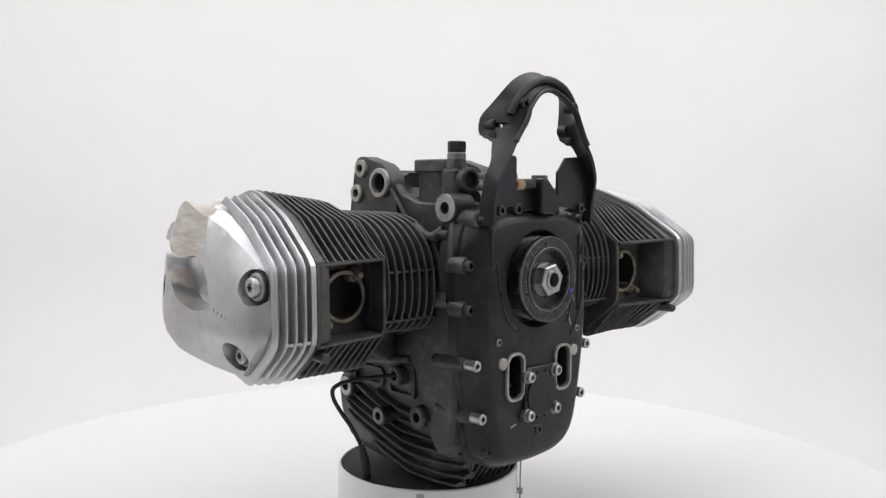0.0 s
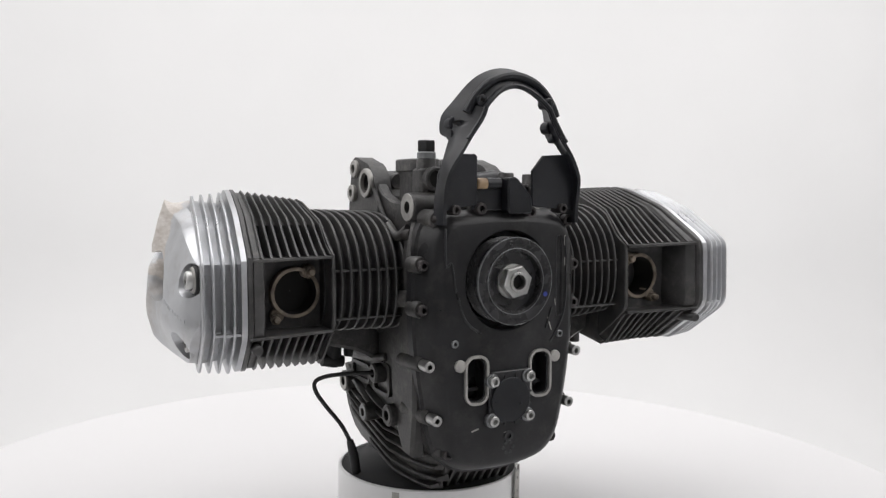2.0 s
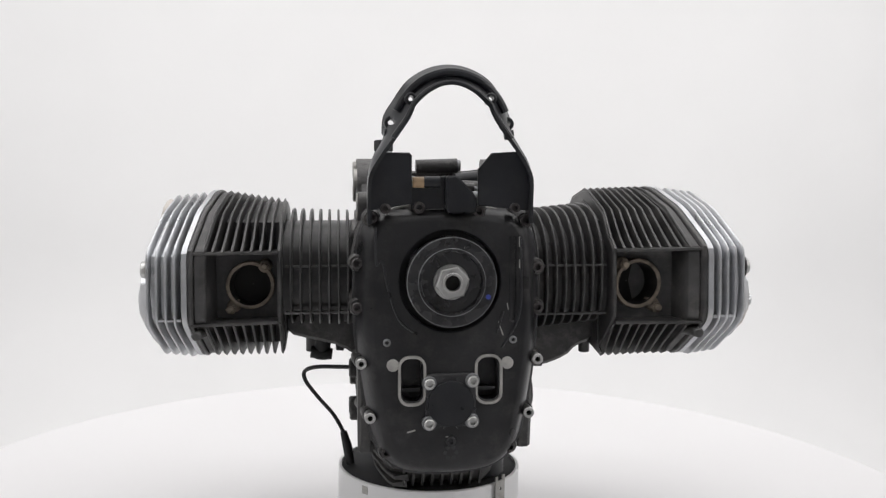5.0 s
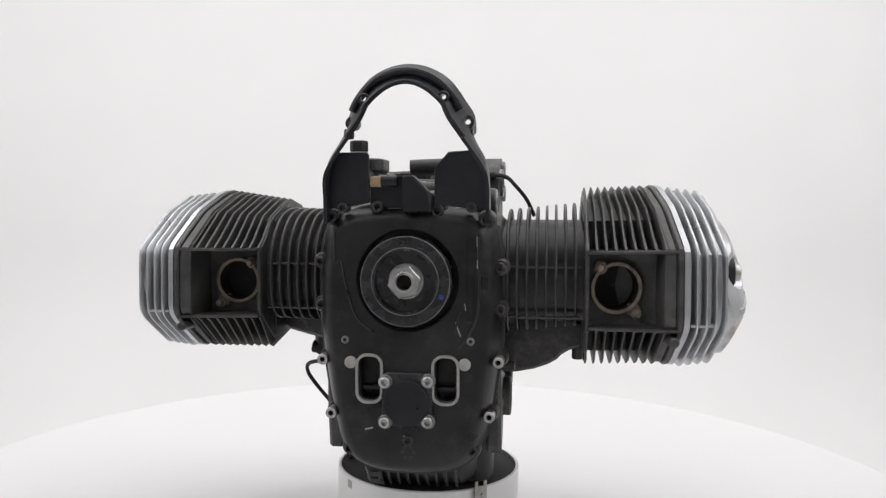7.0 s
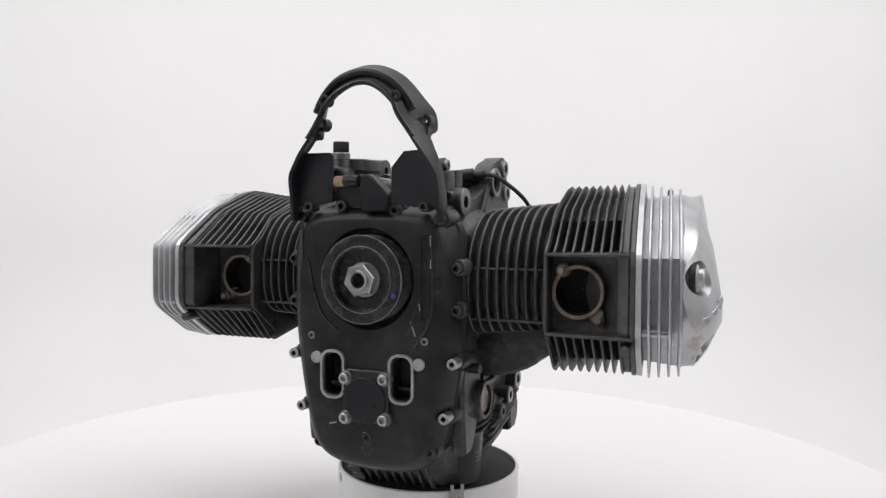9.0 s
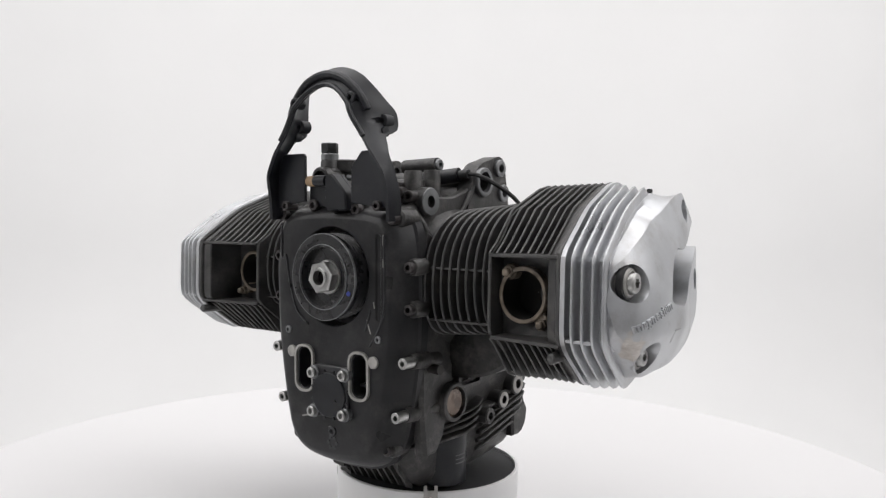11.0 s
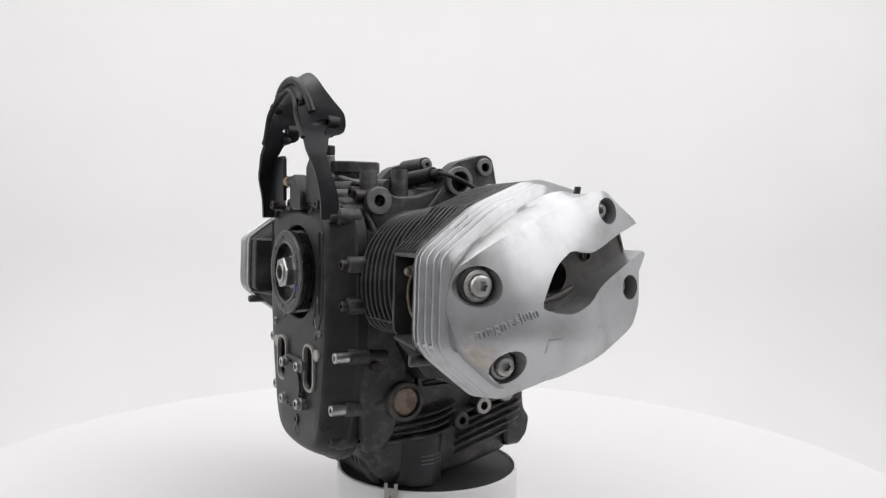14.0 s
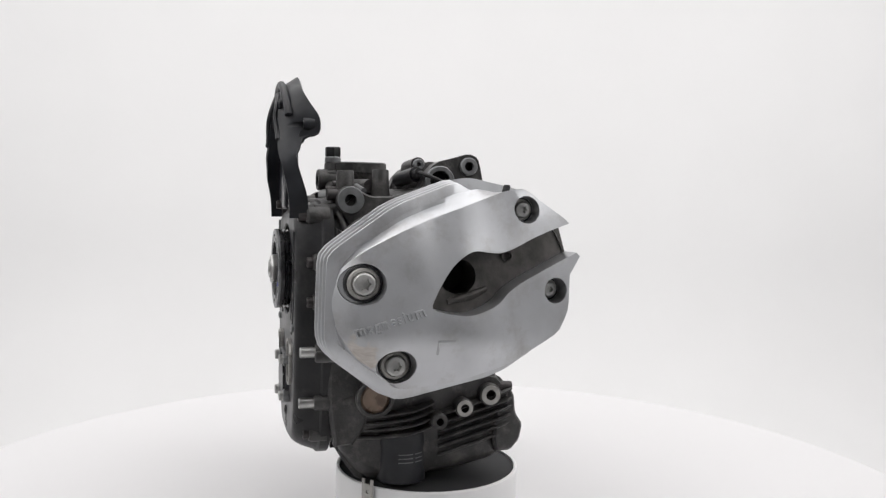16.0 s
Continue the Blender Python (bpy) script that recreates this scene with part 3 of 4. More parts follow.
    # cover screws on bosses round the rim
    for u, v in ((-0.1000, 0.021), (-0.1000, -0.029), (0.1070, 0.0150), (0.1070, -0.032), (-0.068, -0.1965), (0.0755, -0.195)):
        bm = bmesh.new()
        turned(bm, "y", u, v, [(-0.150, 0.0105), (-0.168, 0.0098), (-0.171, 0.0085)], 22)
        boss = part("screw_boss", bm, CASE, cover)
        socket_bolt("screw", boss, "y", u, v, -0.170, -0.178, 0.0062, DARKBOLT)
    for u, v in ((-0.0965, -0.0914), (-0.0870, -0.1536), (0.1055, -0.0907), (0.0955, -0.1528)):
        bm = bmesh.new()
        turned(bm, "y", u, v, [(-0.145, 0.0105), (-0.166, 0.0088), (-0.168, 0.0078)], 22)
        boss = part("screw_boss", bm, CASE, cover)
        bm = bmesh.new()
        ring(bm, "y", u, v, -0.1855, -0.164, 0.0063, 0.0030, 20, 0.0006)
        part("spacer_sleeve", bm, STEEL, boss, "worn steel sleeve")
        bm = bmesh.new()
        turned(bm, "y", u, v, [(-0.168, 0.0031), (-0.178, 0.0031)], 12)
        part("thread", bm, BORE_SHADE, boss)
    # parting-line rim behind the bracket, with its screws
    bm = bmesh.new()
    rim = [(-0.092, 0.066), (-0.06, 0.081), (-0.031, 0.0875), (0.004, 0.0895), (0.037, 0.085), (0.068, 0.078), (0.097, 0.064)]
    rod(bm, curve_through([(u, -0.168, v) for u, v in rim]), 0.0022, 8)
    part("rim_edge", bm, DULL, cover, "worn bare edge")
    for u, v, r in ((-0.084, 0.072, 0.0082), (-0.031, 0.0835, 0.0088), (0.037, 0.079, 0.0088), (0.0905, 0.069, 0.0085)):
        bm = bmesh.new()
        turned(bm, "y", u, v, [(-0.150, r + 0.003), (-0.1745, r + 0.002), (-0.177, r)], 22)
        boss = part("screw_boss", bm, CASE, cover)
        socket_bolt("screw", boss, "y", u, v, -0.176, -0.187, r * 0.78, DARKBOLT)
    for u, v in ((-0.069, 0.0825), (0.076, 0.083)):
        socket_bolt("screw", cover, "y", u, v, -0.178, -0.196, 0.0058, DARKBOLT)

    # crankshaft pulley
    bm = bmesh.new()
    prof = [(-0.160, 0.030), (-0.167, 0.0500), (-0.1755, 0.0500)]
    for k in range(5):
        y = -0.1765 - 0.0042 * k
        prof += [(y, 0.0500), (y - 0.0014, 0.0465), (y - 0.0022, 0.0465), (y - 0.0036, 0.0500)]
    prof += [(-0.2020, 0.0502), (-0.2045, 0.0496), (-0.2050, 0.0470), (-0.2045, 0.0385), (-0.2040, 0.0375), (-0.2055, 0.0368), (-0.2050, 0.0345), (-0.1960, 0.0335), (-0.1950, 0.0215), (-0.1950, 0.010)]
    turned(bm, "y", MID, 0.0012, prof, 72)
    pulley = part("crank_pulley", bm, GLOSS, engine, "black five-groove crankshaft pulley", smooth=25)
    # dark dots on the face, coloured like the shade of drilled holes
    for a in (20, 100, 140, 200, 260, 320):
        bm = bmesh.new()
        turned(bm, "y", MID + 0.0425 * math.cos(radians(a)), 0.0012 + 0.0425 * math.sin(radians(a)), [(-0.2030, 0.0016), (-0.2052, 0.0016)], 10)
        part("balance_hole_dot", bm, BORE_SHADE, pulley)
    # pale rings paint the highlights along the pulley's rims
    for r, y in ((0.0503, -0.2048), (0.0380, -0.2056)):
        bm = bmesh.new()
        ring(bm, "y", MID, 0.0012, y, y + 0.003, r, r - 0.0009, 72, 0.0003)
        part("rim_highlight", bm, ZINC, pulley, "pale ring in place of the rim's highlight")
    bm = bmesh.new()
    turned(bm, "y", MID + 0.0405, -0.0155, [(-0.2040, 0.0030), (-0.2056, 0.0028)], 14)
    part("paint_dot", bm, BLUE, pulley, "blue paint dot")
    bm = bmesh.new()
    turned(bm, "y", MID, 0.0008, [(-0.193, 0.0202), (-0.1960, 0.0202), (-0.1972, 0.0196), (-0.1975, 0.014)], 40)
    part("washer", bm, STEEL, pulley)
    bm = bmesh.new()
    hexo = circle(MID, 0.0008, 0.0193, 6, radians(12))
    full = [(-0.1975, 0.95), (-0.1990, 1.0), (-0.2085, 1.0), (-0.2102, 0.92)]
    loft(bm, [[(MID + (u - MID) * k, y, 0.0008 + (v - 0.0008) * k) for u, v in hexo] for y, k in full], caps=False)
    holed(bm, "y", -0.2102, [(MID + (u - MID) * 0.92, 0.0008 + (v - 0.0008) * 0.92) for u, v in hexo], [circle(MID, 0.0008, 0.0118, 28)])
    ring(bm, "y", MID, 0.0008, -0.2120, -0.200, 0.0117, 0.0086, 28, 0.0006)
    nut = part("crank_nut", bm, STEEL, pulley, "large worn steel hexagon nut")
    bm = bmesh.new()
    turned(bm, "y", MID, 0.0008, [(-0.196, 0.0088), (-0.2030, 0.0088)], 24)
    part("bore", bm, BORE_SHADE, nut)


def build_bracket(engine):
    """The arched alternator guard over the front cover."""
    # half stations: front edge (x, y, z), middle, back edge
    half = [((0.0925, -0.193, 0.066), (0.0930, -0.183, 0.066), (0.0925, -0.172, 0.066)),
            ((0.0925, -0.194, 0.090), (0.0930, -0.184, 0.090), (0.0925, -0.172, 0.090)),
            ((0.0915, -0.199, 0.116), (0.0922, -0.190, 0.117), (0.0920, -0.180, 0.118)),
            ((0.0840, -0.203, 0.132), (0.0865, -0.194, 0.135), (0.0870, -0.186, 0.138)),
            ((0.0740, -0.207, 0.147), (0.0790, -0.195, 0.148), (0.0800, -0.182, 0.150)),
            ((0.0610, -0.208, 0.165), (0.0690, -0.193, 0.166), (0.0740, -0.178, 0.162)),
            ((0.0510, -0.209, 0.179), (0.0630, -0.192, 0.181), (0.0750, -0.161, 0.168)),
            ((0.0455, -0.209, 0.189), (0.0585, -0.193, 0.192), (0.0730, -0.160, 0.187)),
            ((0.0425, -0.208, 0.196), (0.0520, -0.194, 0.203), (0.0640, -0.168, 0.202)),
            ((0.0330, -0.206, 0.2055), (0.0420, -0.195, 0.2145), (0.0520, -0.177, 0.2195)),
            ((0.0240, -0.204, 0.2125), (0.0300, -0.196, 0.2235), (0.0390, -0.179, 0.2310)),
            ((0.0120, -0.202, 0.2185), (0.0150, -0.196, 0.2295), (0.0200, -0.179, 0.2400)),
            ((0.0, -0.201, 0.2205), (0.0, -0.196, 0.2315), (0.0, -0.179, 0.2430))]
    def far(z):
        """The left leg stands a little further out than the right one."""
        return -0.008 * min(max((0.165 - z) / 0.05, 0), 1)

    line = [[(MID - x, y + far(z), z) for x, y, z in st] for st in half] + [[(MID + x, y - 0.004 * min(max((0.165 - z) / 0.04, 0), 1), z) for x, y, z in st] for st in half[-2::-1]]
    bm = bmesh.new()
    cols = [curve_through([st[j] for st in line], 3) for j in range(3)]
    grid = []
    for a, b, c in zip(*cols):
        row = [a, (a * 0.45 + b * 0.55) + Vector((0, 0.000, 0.0)), b, b * 0.5 + c * 0.5, c]
        grid.append([bm.verts.new(p) for p in row])
    for r, s in zip(grid, grid[1:]):
        for i in range(4):
            bm.faces.new((r[i], r[i + 1], s[i + 1], s[i]))
    bmesh.ops.recalc_face_normals(bm, faces=bm.faces)
    bmesh.ops.solidify(bm, geom=bm.faces[:], thickness=0.0042)
    mesh = finish(bm, "arched_guard", PLASTIC)
    body = new("arched_guard", mesh)
    bm = bmesh.new()
    for x, z in ((0.0465, 0.2030), (-0.0420, 0.2020), (0.0700, 0.1780), (-0.0615, 0.1780)):
        turned(bm, "y", x, z, [(-0.25, 0.0035), (-0.12, 0.0035)], 14)
    drill = new("drill", finish(bm, "drill", PLASTIC))
    mod = body.modifiers.new("holes", "BOOLEAN")
    mod.object, mod.operation, mod.solver = drill, "DIFFERENCE", "EXACT"
    mesh = bpy.data.meshes.new_from_object(body.evaluated_get(bpy.context.evaluated_depsgraph_get()))
    bpy.data.objects.remove(body)
    bpy.data.objects.remove(drill)
    bm = bmesh.new()
    bm.from_mesh(mesh)
    guard = part("arched_guard", bm, PLASTIC, engine, "black arched alternator belt guard", smooth=50)
    # rounded lip bead along the front edge of the arch
    bm = bmesh.new()
    rod(bm, [p for p in cols[0][14:-14]], 0.0030, 8)
    part("lip", bm, PLASTIC, guard)
    bm = bmesh.new()
    rod(bm, [p + Vector((0, -0.0022, 0.0008)) for p in cols[1][20:-20]], 0.0048, 10)
    part("bead", bm, PLASTIC, guard)
    # eyelets
    for x, y, z, r in ((0.0465, -0.204, 0.2030, 0.0072), (-0.0420, -0.204, 0.2020, 0.0072), (0.0700, -0.177, 0.1780, 0.0085), (-0.0615, -0.177, 0.1780, 0.0085)):
        bm = bmesh.new()
        ring(bm, "y", x, z, y - 0.0015, y + 0.012, r * 0.92, r * 0.42, 20, 0.001)
        part("eyelet", bm, PLASTIC, guard)
    # knobs on the inner flank
    for s in (-1, 1):
        for z, y, r in ((0.1655, -0.178, 0.0060),):
            bm = bmesh.new()
            x = MID + s * 0.073
            rod(bm, [(x, y, z), (x - s * 0.009, y, z), (x - s * 0.010, y, z)], [r, r * 0.95, r * 0.7], 14)
            part("knob", bm, PLASTIC, guard)
    # corner gussets
    for pts, name in (([(-0.089, 0.080), (-0.089, 0.121), (-0.0755, 0.1445), (-0.0425, 0.1445), (-0.0395, 0.1415), (-0.0395, 0.088)], "gusset"),
                      ([(0.094, 0.080), (0.094, 0.118), (0.083, 0.1465), (0.0500, 0.1445), (0.0345, 0.1265), (0.0345, 0.086)], "gusset")):
        bm = bmesh.new()
        prism(bm, pts, "y", -0.186, -0.1905, 0.001)
        part(name, bm, PLASTIC, guard)
    # middle plate and cable boss
    bm = bmesh.new()
    prism(bm, [(-0.040, 0.082), (-0.040, 0.108), (-0.034, 0.1185), (0.011, 0.1185), (0.029, 0.100), (0.035, 0.095), (0.035, 0.082)], "y", -0.176, -0.182, 0.001)
    part("middle_plate", bm, PLASTIC, guard)
    bm = bmesh.new()
    prism(bm, soften([(-0.002, 0.077), (-0.002, 0.118), (0.010, 0.1195), (0.031, 0.098), (0.032, 0.077)], 1, 0.12), "y", -0.180, -0.196, 0.002)
    part("terminal_block", bm, PLASTIC, guard)
    bm = bmesh.new()
    rod(bm, [(-0.008, -0.186, 0.112), (-0.026, -0.186, 0.112)], 0.0065, 16)
    plug = part("sensor_plug", bm, PLASTIC, guard)
    bm = bmesh.new()
    rod(bm, [(-0.024, -0.186, 0.1118), (-0.0372, -0.186, 0.1118), (-0.0385, -0.186, 0.1118)], [0.0062, 0.0062, 0.0052], 16)
    part("plug_tip", bm, BEIGE, plug, "beige plastic tip")
    for dz in (-0.0025, 0.0025):
        bm = bmesh.new()
        rod(bm, [(-0.038, -0.186, 0.1118 + dz), (-0.0475, -0.186, 0.1118 + dz)], 0.0013, 8)
        part("pin", bm, STEEL, plug)
    bm = bmesh.new()
    rod(bm, [(-0.047, -0.183, 0.112), (-0.080, -0.183, 0.112)], 0.0075, 14)
    part("socket", bm, PLASTIC, guard)


# ---- cylinders, mirrored about the crankcase; the two are staggered along the crankshaft

HEAD = [(-0.180, 0.034), (-0.182, -0.046), (-0.172, -0.060), (-0.124, -0.099), (-0.112, -0.1035), (-0.015, -0.086), (0.047, -0.050), (0.056, -0.025),
        (0.063, 0.020), (0.063, 0.040), (0.045, 0.075), (0.018, 0.096), (-0.037, 0.107), (-0.060, 0.103), (-0.118, 0.080), (-0.165, 0.046)]
BARREL = soften([(-0.156, 0.026), (-0.156, -0.044), (-0.122, -0.070), (0.0, -0.066), (0.032, -0.040), (0.032, 0.040), (-0.01, 0.080), (-0.085, 0.080), (-0.128, 0.064)], 2, 0.25)


def lean(x, y):
    """The head and its cover are shallower towards the rear."""
    return x - 0.13 * min(max((x - 0.20) / 0.10, 0), 1) * (y + 0.18)


class Side:
    """Maps the right-hand cylinder's numbers to either side."""

    def __init__(self, s):
        self.s = s

    def __call__(self, x, y, z):
        if self.s > 0:
            # the head and its cover stand further forward towards their outer end
            out = min(max((x - 0.26) / 0.05, 0), 1)
            up = min(max((x - 0.20) / 0.10, 0), 1)
            return (x, y - out * (0.0105 - 0.045 * (y + 0.06)), z + 0.0035 * up)
        return (0.015 - x, y + 0.027 - 0.12 * max(0.0, y + 0.03), z * (0.93 if z < 0 else 0.98))

    def skin(self, bm):
        for v in bm.verts:
            v.co = self(lean(v.co.x, v.co.y), v.co.y, v.co.z)

    def draw_in(self, bm):
        """The head's front edge draws back towards the barrel."""
        for v in bm.verts:
            if v.co.y < -0.125:
                v.co.y += 0.016 * min(max((0.30 - v.co.x) / 0.10, 0), 1)
            if self.s < 0 and v.co.z > 0.03:
                v.co.z -= 0.16 * (v.co.z - 0.03) * min(max((0.30 - v.co.x) / 0.10, 0), 1)
        self.skin(bm)

    def shift(self, dx):
        return dx * self.s


def by_angle(pts, centre, n):
    """A closed outline met by n rays from a centre: rings that can be skinned to one another."""
    out = []
    m = len(pts)
    for k in range(n):
        a = 2 * math.pi * k / n
        dx, dy = math.cos(a), math.sin(a)
        best = 0
        for i in range(m):
            (x1, y1), (x2, y2) = pts[i], pts[(i + 1) % m]
            x1, y1, x2, y2 = x1 - centre[0], y1 - centre[1], x2 - centre[0], y2 - centre[1]
            ex, ey = x2 - x1, y2 - y1
            det = dx * -ey + ex * dy
            if abs(det) < 1e-12:
                continue
            r = (x1 * -ey + ex * y1) / det
            w = (dx * y1 - dy * x1) / det
            if -1e-9 <= w <= 1 + 1e-9 and r > best:
                best = r
        out.append((centre[0] + dx * best, centre[1] + dy * best))
    return out


def build_cylinder(engine, s):
    side = Side(s)
    # barrel with its fins
    bm = bmesh.new()
    prism(bm, inset(BARREL, 0.014), "x", 0.100, 0.208)
    side.skin(bm)
    barrel = part("barrel", bm, FIN, engine, "black finned cylinder barrel")
    bm = bmesh.new()
    prism(bm, BARREL, "x", 0.1115, 0.1145, 0.0011)
    side.skin(bm)
    first = part("fin", bm, FIN, barrel)
    for k in range(1, 8):
        again(first, side.shift(0.0112 * k), 0, 0.0011 * k if s > 0 else 0.0004 * k)
    # cross bars between the fins
    for y, z in ((-0.1525, 0.014), (-0.1500, -0.044)):
        bm = bmesh.new()
        prism(bm, rounded(y + 0.0015, z - 0.0012, y + 0.010, z + 0.0012, 0.0006, 2), "x", 0.112, 0.198)
        side.skin(bm)
        part("fin_bar", bm, FIN, barrel)

    # head: core, port wall, C-shaped fins
    bm = bmesh.new()
    core = inset(HEAD, 0.016)
    core = [(max(u, -0.110), v) for u, v in core]
    prism(bm, core, "x", 0.200, 0.304)
    side.skin(bm)
    head = part("cylinder_head", bm, FIN, engine, "black finned cylinder head")
    cut = [(-0.178, 0.034), (-0.112, 0.034), (-0.112, -0.052), (-0.176, -0.056)] + HEAD[2:]
    for k in range(9):
        x = 0.2030 + 0.0105 * k
        bm = bmesh.new()
        prism(bm, cut, "x", x, x + 0.0027, 0.0010)
        side.draw_in(bm)
        part("fin", bm, FIN, head)
    # shelf over and under the port, end frames
    for z0, z1 in ((0.0300, 0.0335), (-0.0560, -0.0525)):
        bm = bmesh.new()
        prism(bm, rounded(-0.178, z0, -0.110, z1, 0.001, 2), "x", 0.206, 0.302)
        side.draw_in(bm)
        part("shelf", bm, FIN, head)
    for x0, x1, d in ((0.2015, 0.2065, 0.003), (0.2860, 0.2985, 0.0030), (0.2990, 0.3050, 0.0)):
        bm = bmesh.new()
        prism(bm, soften(inset(HEAD, d), 1, 0.12), "x", x0, x1, 0.0012)
        side.draw_in(bm)
        part("end_flange", bm, FIN, head)
    # port wall and the port itself
    lip, px, pw = (-0.1500, 0.2385, -0.138) if s > 0 else (-0.1380, 0.2420, -0.126)
    bm = bmesh.new()
    wall = [(0.206, -0.054), (0.300, -0.054), (0.300, 0.032), (0.206, 0.032)]
    slab(bm, "y", pw, pw + 0.008, wall, [circle(px, -0.010, 0.0270, 36)])
    side.skin(bm)
    part("port_wall", bm, FIN, head)
    bm = bmesh.new()
    ring(bm, "y", px, -0.010, lip, pw + 0.012, 0.0300, 0.0256, 40, 0.0008)
    for u, v in ((px - 0.018, 0.0140), (px + 0.021, -0.0360)):
        turned(bm, "y", u, v, [(pw + 0.004, 0.0085), (lip + 0.0045, 0.0085), (lip + 0.003, 0.007)], 18)
    side.skin(bm)
    port = part("intake_port", bm, BRASS, head, "corroded open intake port flange")
    bm = bmesh.new()
    turned(bm, "y", px, -0.010, [(lip + 0.0015, 0.0254), (-0.114, 0.0250), (-0.1135, 0.001)], 36, caps=False)
    side.skin(bm)
    part("port_bore", bm, BORE_SHADE, port)
    for u, v in ((px - 0.018, 0.0140), (px + 0.024, -0.0400)):
        bm = bmesh.new()
        turned(bm, "y", u, v, [(pw + 0.004, 0.0044), (lip - 0.006, 0.0044), (lip - 0.0075, 0.003)], 12)
        turned(bm, "y", u, v, [(lip + 0.004, 0.0066), (lip - 0.0015, 0.0066)], 6)
        side.skin(bm)
        part("port_screw", bm, BRASS, port)
    # small bosses under the head
    for x, y, z, r, l in ((0.197, -0.063, -0.090, 0.0075, 0.016) if s > 0 else (0.169, 0.002, -0.094, 0.0115, 0.028),):
        bm = bmesh.new()
        turned(bm, "z", x, y, [(z + 0.03, r * 1.2), (z, r), (z - l, r), (z - l - 0.001, r * 0.8)], 16)
        side.skin(bm)
        part("boss", bm, FIN, head)
    bm = bmesh.new()
    turned(bm, "y", 0.2950, -0.066, [(-0.150, 0.0062), (-0.182, 0.0056), (-0.1835, 0.0040)], 16)
    side.skin(bm)
    part("locating_stub", bm, FIN, head)

    # rocker cover
    build_cover(engine, side)


FACE = [(-0.166, 0.022), (-0.146, 0.0375), (-0.117, 0.053), (-0.090, 0.065), (-0.053, 0.079), (-0.017, 0.0930), (0.000, 0.0950), (0.020, 0.081), (0.047, 0.0640), (0.051, 0.0600), (0.058, 0.0400), (0.058, 0.0260), (0.046, 0.018),
        (0.044, -0.020), (0.033, -0.041), (-0.017, -0.067), (-0.072, -0.0830), (-0.113, -0.0880), (-0.127, -0.079), (-0.151, -0.057), (-0.169, -0.036), (-0.174, -0.009)]
SLOT = [(0.047, 0.0625), (0.010, 0.0505), (-0.020, 0.0360), (-0.034, 0.0345), (-0.052, 0.0385), (-0.066, 0.0300), (-0.077, 0.0190), (-0.0945, -0.0105), (-0.0900, -0.0150), (-0.066, -0.0205),
        (-0.052, -0.0195), (-0.030, -0.0120), (-0.017, 0.0030), (0.020, 0.0200), (0.054, 0.0345)]
# the other cover opens with a tighter mouth
TIGHT = [(0.050, 0.0500), (0.010, 0.0410), (-0.020, 0.0330)] + SLOT[3:]
# their corners are cast round
for _ in range(2):
    SLOT, TIGHT = [p[:1] + [(a[0] * k + b[0] * (1 - k), a[1] * k + b[1] * (1 - k)) for a, b in zip(p, p[1:]) for k in (0.75, 0.25)] + p[-1:] for p in (SLOT, TIGHT)]


def face_x(y, z=0.0, flat=0.0):
    """The outer face of a rocker cover: domed along, and leaning in towards its top."""
    along = np.interp(y, (-0.180, -0.172, -0.164, -0.150, -0.120, -0.100, -0.060, -0.020, 0.010, 0.060), (0.343, 0.350, 0.358, 0.369, 0.377, 0.379, 0.3775, 0.3680, 0.3610, 0.3480))
    up = np.interp(z, (-0.100, -0.085, -0.070, -0.055, -0.042, -0.028, 0.0, 0.020, 0.040, 0.070, 0.100), (-0.032, -0.020, -0.011, -0.003, 0.003, 0.004, 0.0, -0.005, -0.012, -0.026, -0.045))
    along += flat * np.interp(y, (-0.180, -0.150, -0.120, -0.060, -0.020, 0.010, 0.060), (-0.003, -0.008, -0.009, -0.0055, 0.008, 0.0115, 0.007))
    up *= 1 - flat * 0.15
    return float(along + up * min(max((0.03 - y) / 0.12, 0.3 + 0.3 * flat), 1.0))


